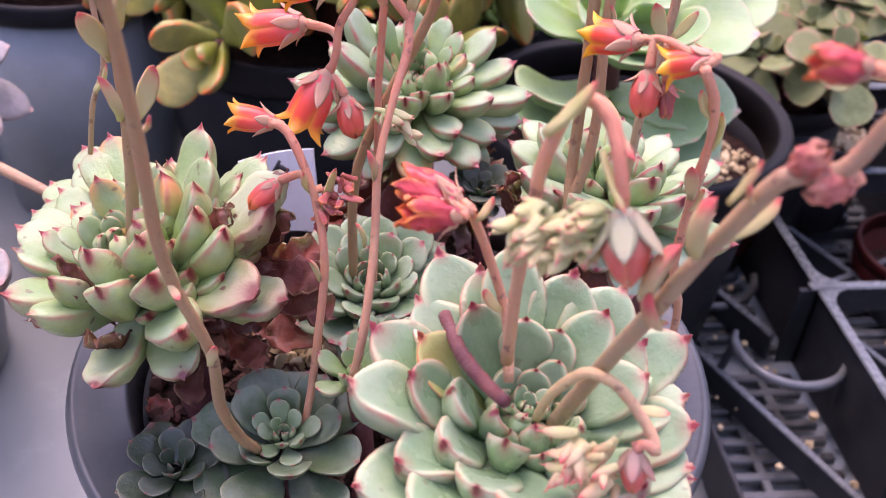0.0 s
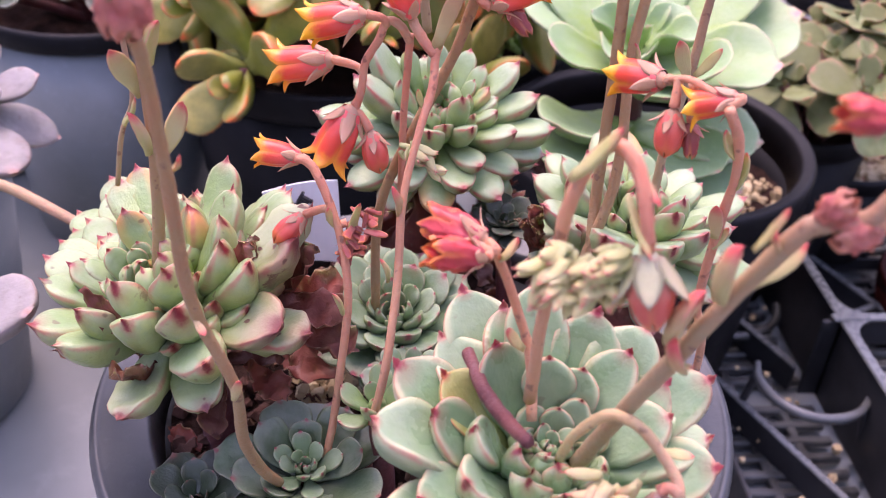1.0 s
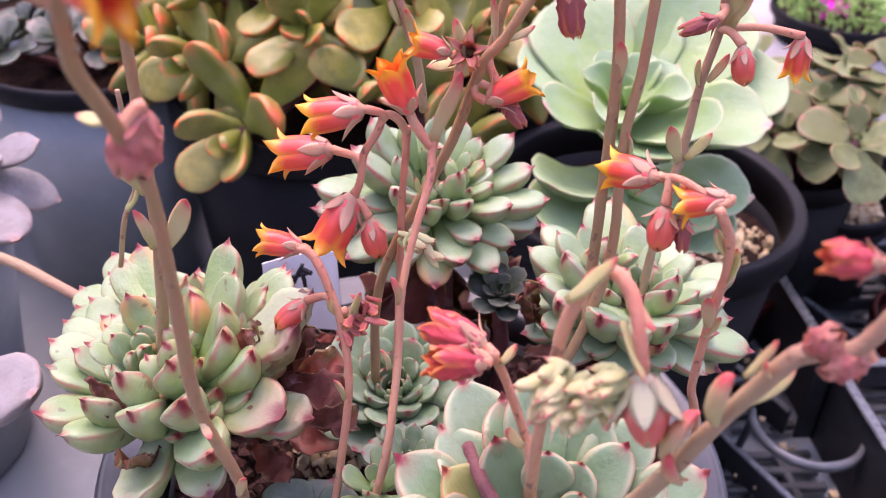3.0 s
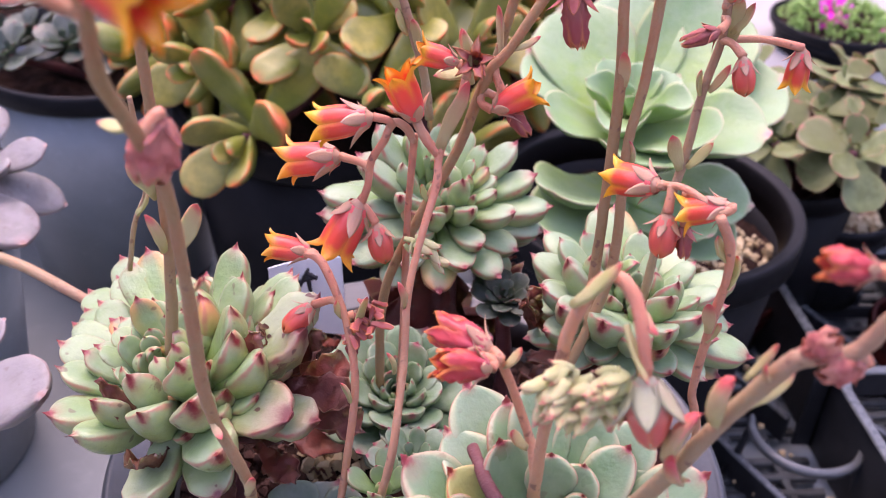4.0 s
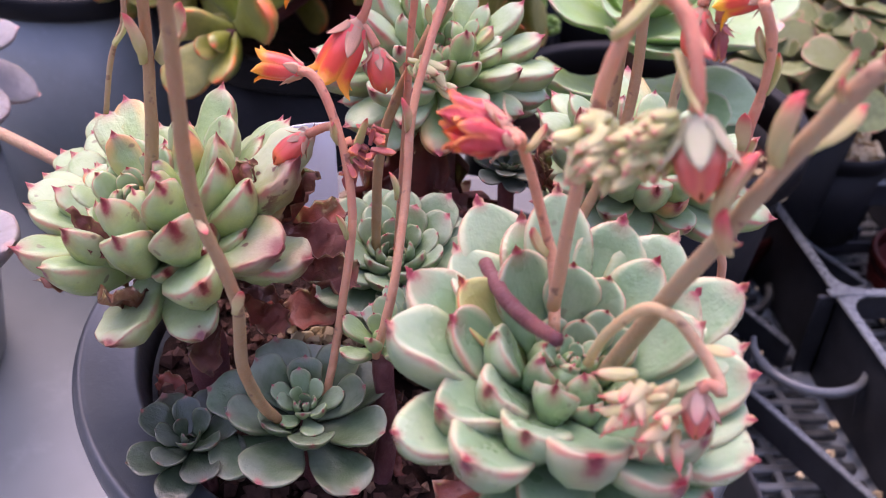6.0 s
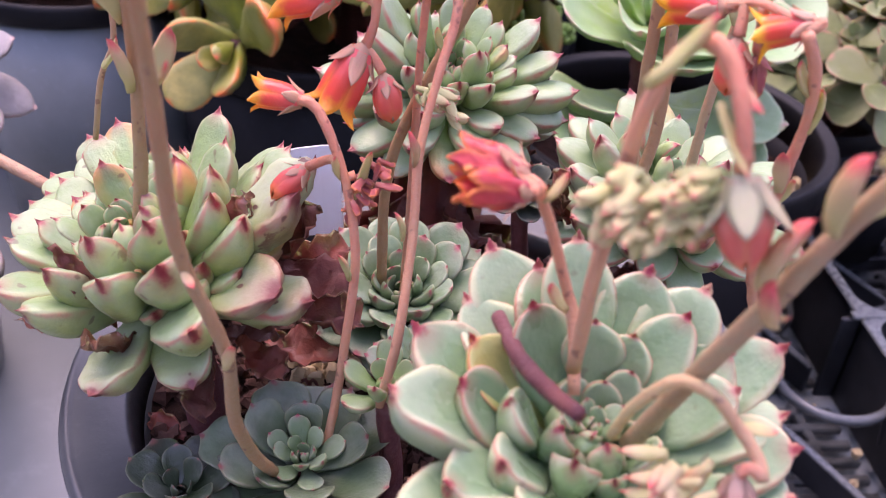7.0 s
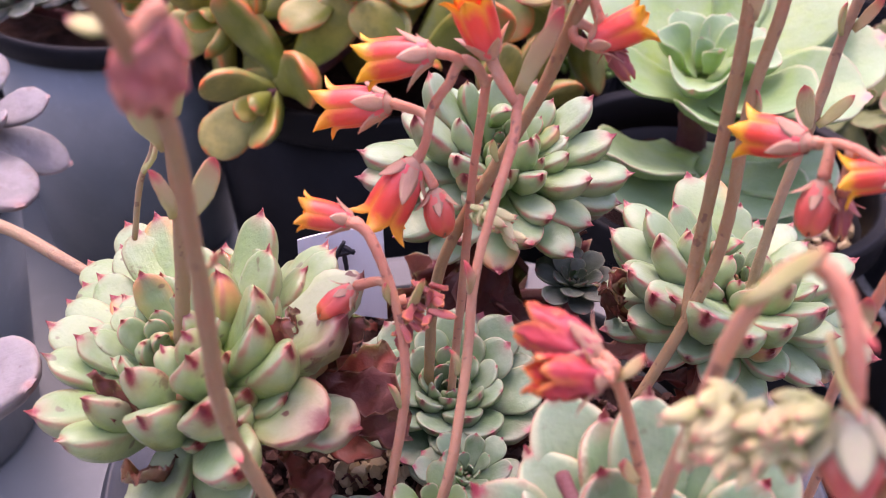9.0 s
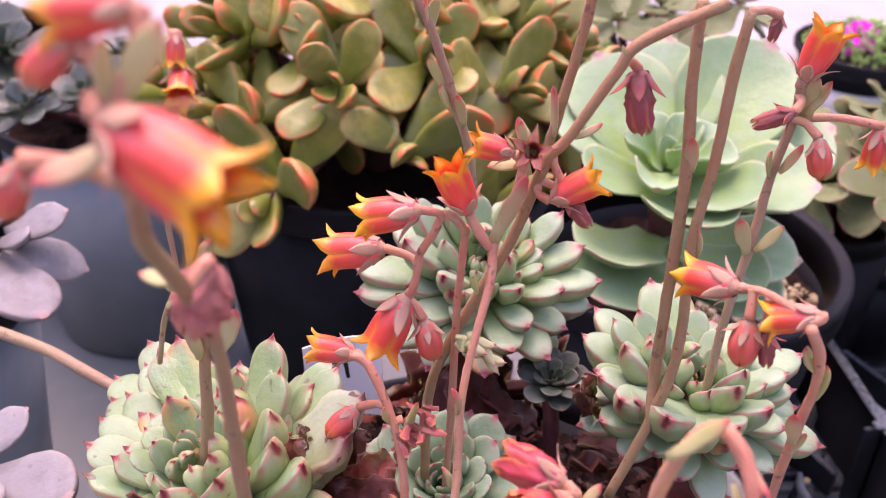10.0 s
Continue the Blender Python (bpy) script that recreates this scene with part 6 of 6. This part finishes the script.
bushy((0.240, 0.328, 0.085), 10, "olive succulent with round red-edged leaves beside the tray", L_ROUND, 0.040, 10, 61, "round-leaved succulents", 0.078, 0.060, low=-45)
pot("plant_pot", (0.232, 0.330, 0.012), 0.105, 0.050, 0.040, M_BLACK, "black plastic pot under round-leaved succulents", lip=0.004, lip_drop=0.014)
bushy((0.120, 0.470, 0.11), 8, "reddish olive succulents with round leaves crowding a far pot", L_ROUND, 0.040, 9, 63, "round-leaved succulents", 0.09, 0.085)
pot("plant_pot", (0.120, 0.475, 0), 0.130, 0.085, 0.070, M_BLACK, "wide black plastic pot of round-leaved succulents", lip=0.006, lip_drop=0.02)
bushy((-0.228, 0.348, 0.14), 7, "small grey-green spiky succulents crowding a slate pot", L_DEEP, 0.026, 14, 65, "", 0.03, 0.055, low=0)
bushy((-0.340, 0.400, 0.15), 5, "grey-green spiky succulents in a black pot", L_DEEP, 0.035, 12, 64, "", 0.03, 0.05, low=0)

# yellow-green stonecrop cushion
def cushion(at, radius, label, seed, count=420, mat=M_MOSS):
    rng = random.Random(seed)
    verts, faces = [], []
    for _ in range(count):
        a, q = rng.uniform(0, 6.283), radius * math.sqrt(rng.random())
        c = Vector((q * math.cos(a), q * math.sin(a), 0.45 * radius * (1 - (q / radius) ** 2) + rng.uniform(-0.004, 0.004)))
        way = (c + Vector((0, 0, radius * 0.4)) + Vector((rng.uniform(-1, 1), rng.uniform(-1, 1), rng.uniform(0, 1))) * radius * 0.5).normalized()
        side = way.orthogonal().normalized()
        over = way.cross(side)
        l, w = rng.uniform(0.006, 0.010), 0.0018
        first = len(verts)
        for k in range(5):
            b = k * 1.2566
            verts.append(c + (side * math.cos(b) + over * math.sin(b)) * w)
        for k in range(5):
            b = k * 1.2566
            verts.append(c + way * l * 0.6 + (side * math.cos(b) + over * math.sin(b)) * w * 1.2)
        verts.append(c + way * l)
        for k in range(5):
            faces.append((first + k, first + (k + 1) % 5, first + 5 + (k + 1) % 5, first + 5 + k))
            faces.append((first + 5 + k, first + 5 + (k + 1) % 5, first + 10))
    ob = tagged(new("stonecrop", mesh("stonecrop", verts, faces, mat)), label, "succulent", kind="stuff")
    ob.location = at
    return ob


pot("plant_pot", (0.440, 0.815, 0.012), 0.034, 0.075, 0.060, M_BLACK, "low black plastic pot under magenta flowers", lip=0.005, lip_drop=0.012, soil=0.006)
cushion((0.440, 0.815, 0.036), 0.064, "green ice plant leaves under magenta flowers", 74, 360, M_LIME)
cushion((0.390, 0.360, 0.085), 0.050, "yellow-green stonecrop cushion in a black pot", 71)
pot("plant_pot", (0.390, 0.360, 0.012), 0.080, 0.058, 0.046, M_BLACK, "black plastic pot under a stonecrop cushion", lip=0.004, lip_drop=0.014)
cushion((0.062, 0.415, 0.172), 0.034, "bright green seedlings between the pots", 72, 260, M_LIME)
cushion((0.052, 0.345, 0.140), 0.024, "bright green seedlings beside the jade plant", 73, 160, M_LIME)
pot("plant_pot", (0.062, 0.415, 0), 0.172, 0.036, 0.030, M_BLACK, "narrow black pot of green seedlings", lip=0.003, lip_drop=0.012, soil=0.004)
pot("plant_pot", (0.052, 0.345, 0), 0.140, 0.026, 0.022, M_BLACK, "narrow black pot of green seedlings", lip=0.003, lip_drop=0.012, soil=0.004)


def daisy(at, label, seed):
    rng = random.Random(seed)
    ob = thing("ice_plant_flower", at, label, "flower", "magenta flowers")
    petal = leaf_mesh("petal", M_MAGENTA, width=0.52, thick=0.05, curl=0.12, cup=0.02, mucro=0.0, nu=7, nv=6)
    for k in range(9):
        a = k * 6.283 / 9 + rng.uniform(-0.15, 0.15)
        way = Vector((math.cos(a), math.sin(a) * 0.8, 0.35 + 0.5 * math.sin(a))).normalized()
        part("petal", petal, ob, m=leaf_pose(Vector((0, 0, 0)), way * 0.021, Vector((0, -0.5, 0.9))))
    part("stalk", tube("stalk", [Vector((0, 0, 0)), Vector((0.002, 0.004, -0.014)), Vector((0.0, 0.008, -0.03))], [0.0012, 0.0013, 0.0015], M_MOSS_STEM, 8, 4), ob)
    return ob


for i, at in enumerate(((0.431, 0.800, 0.037), (0.495, 0.800, 0.035), (0.426, 0.800, 0.058))):
    daisy(at, "vivid magenta daisy-like flower on a short stem", i)
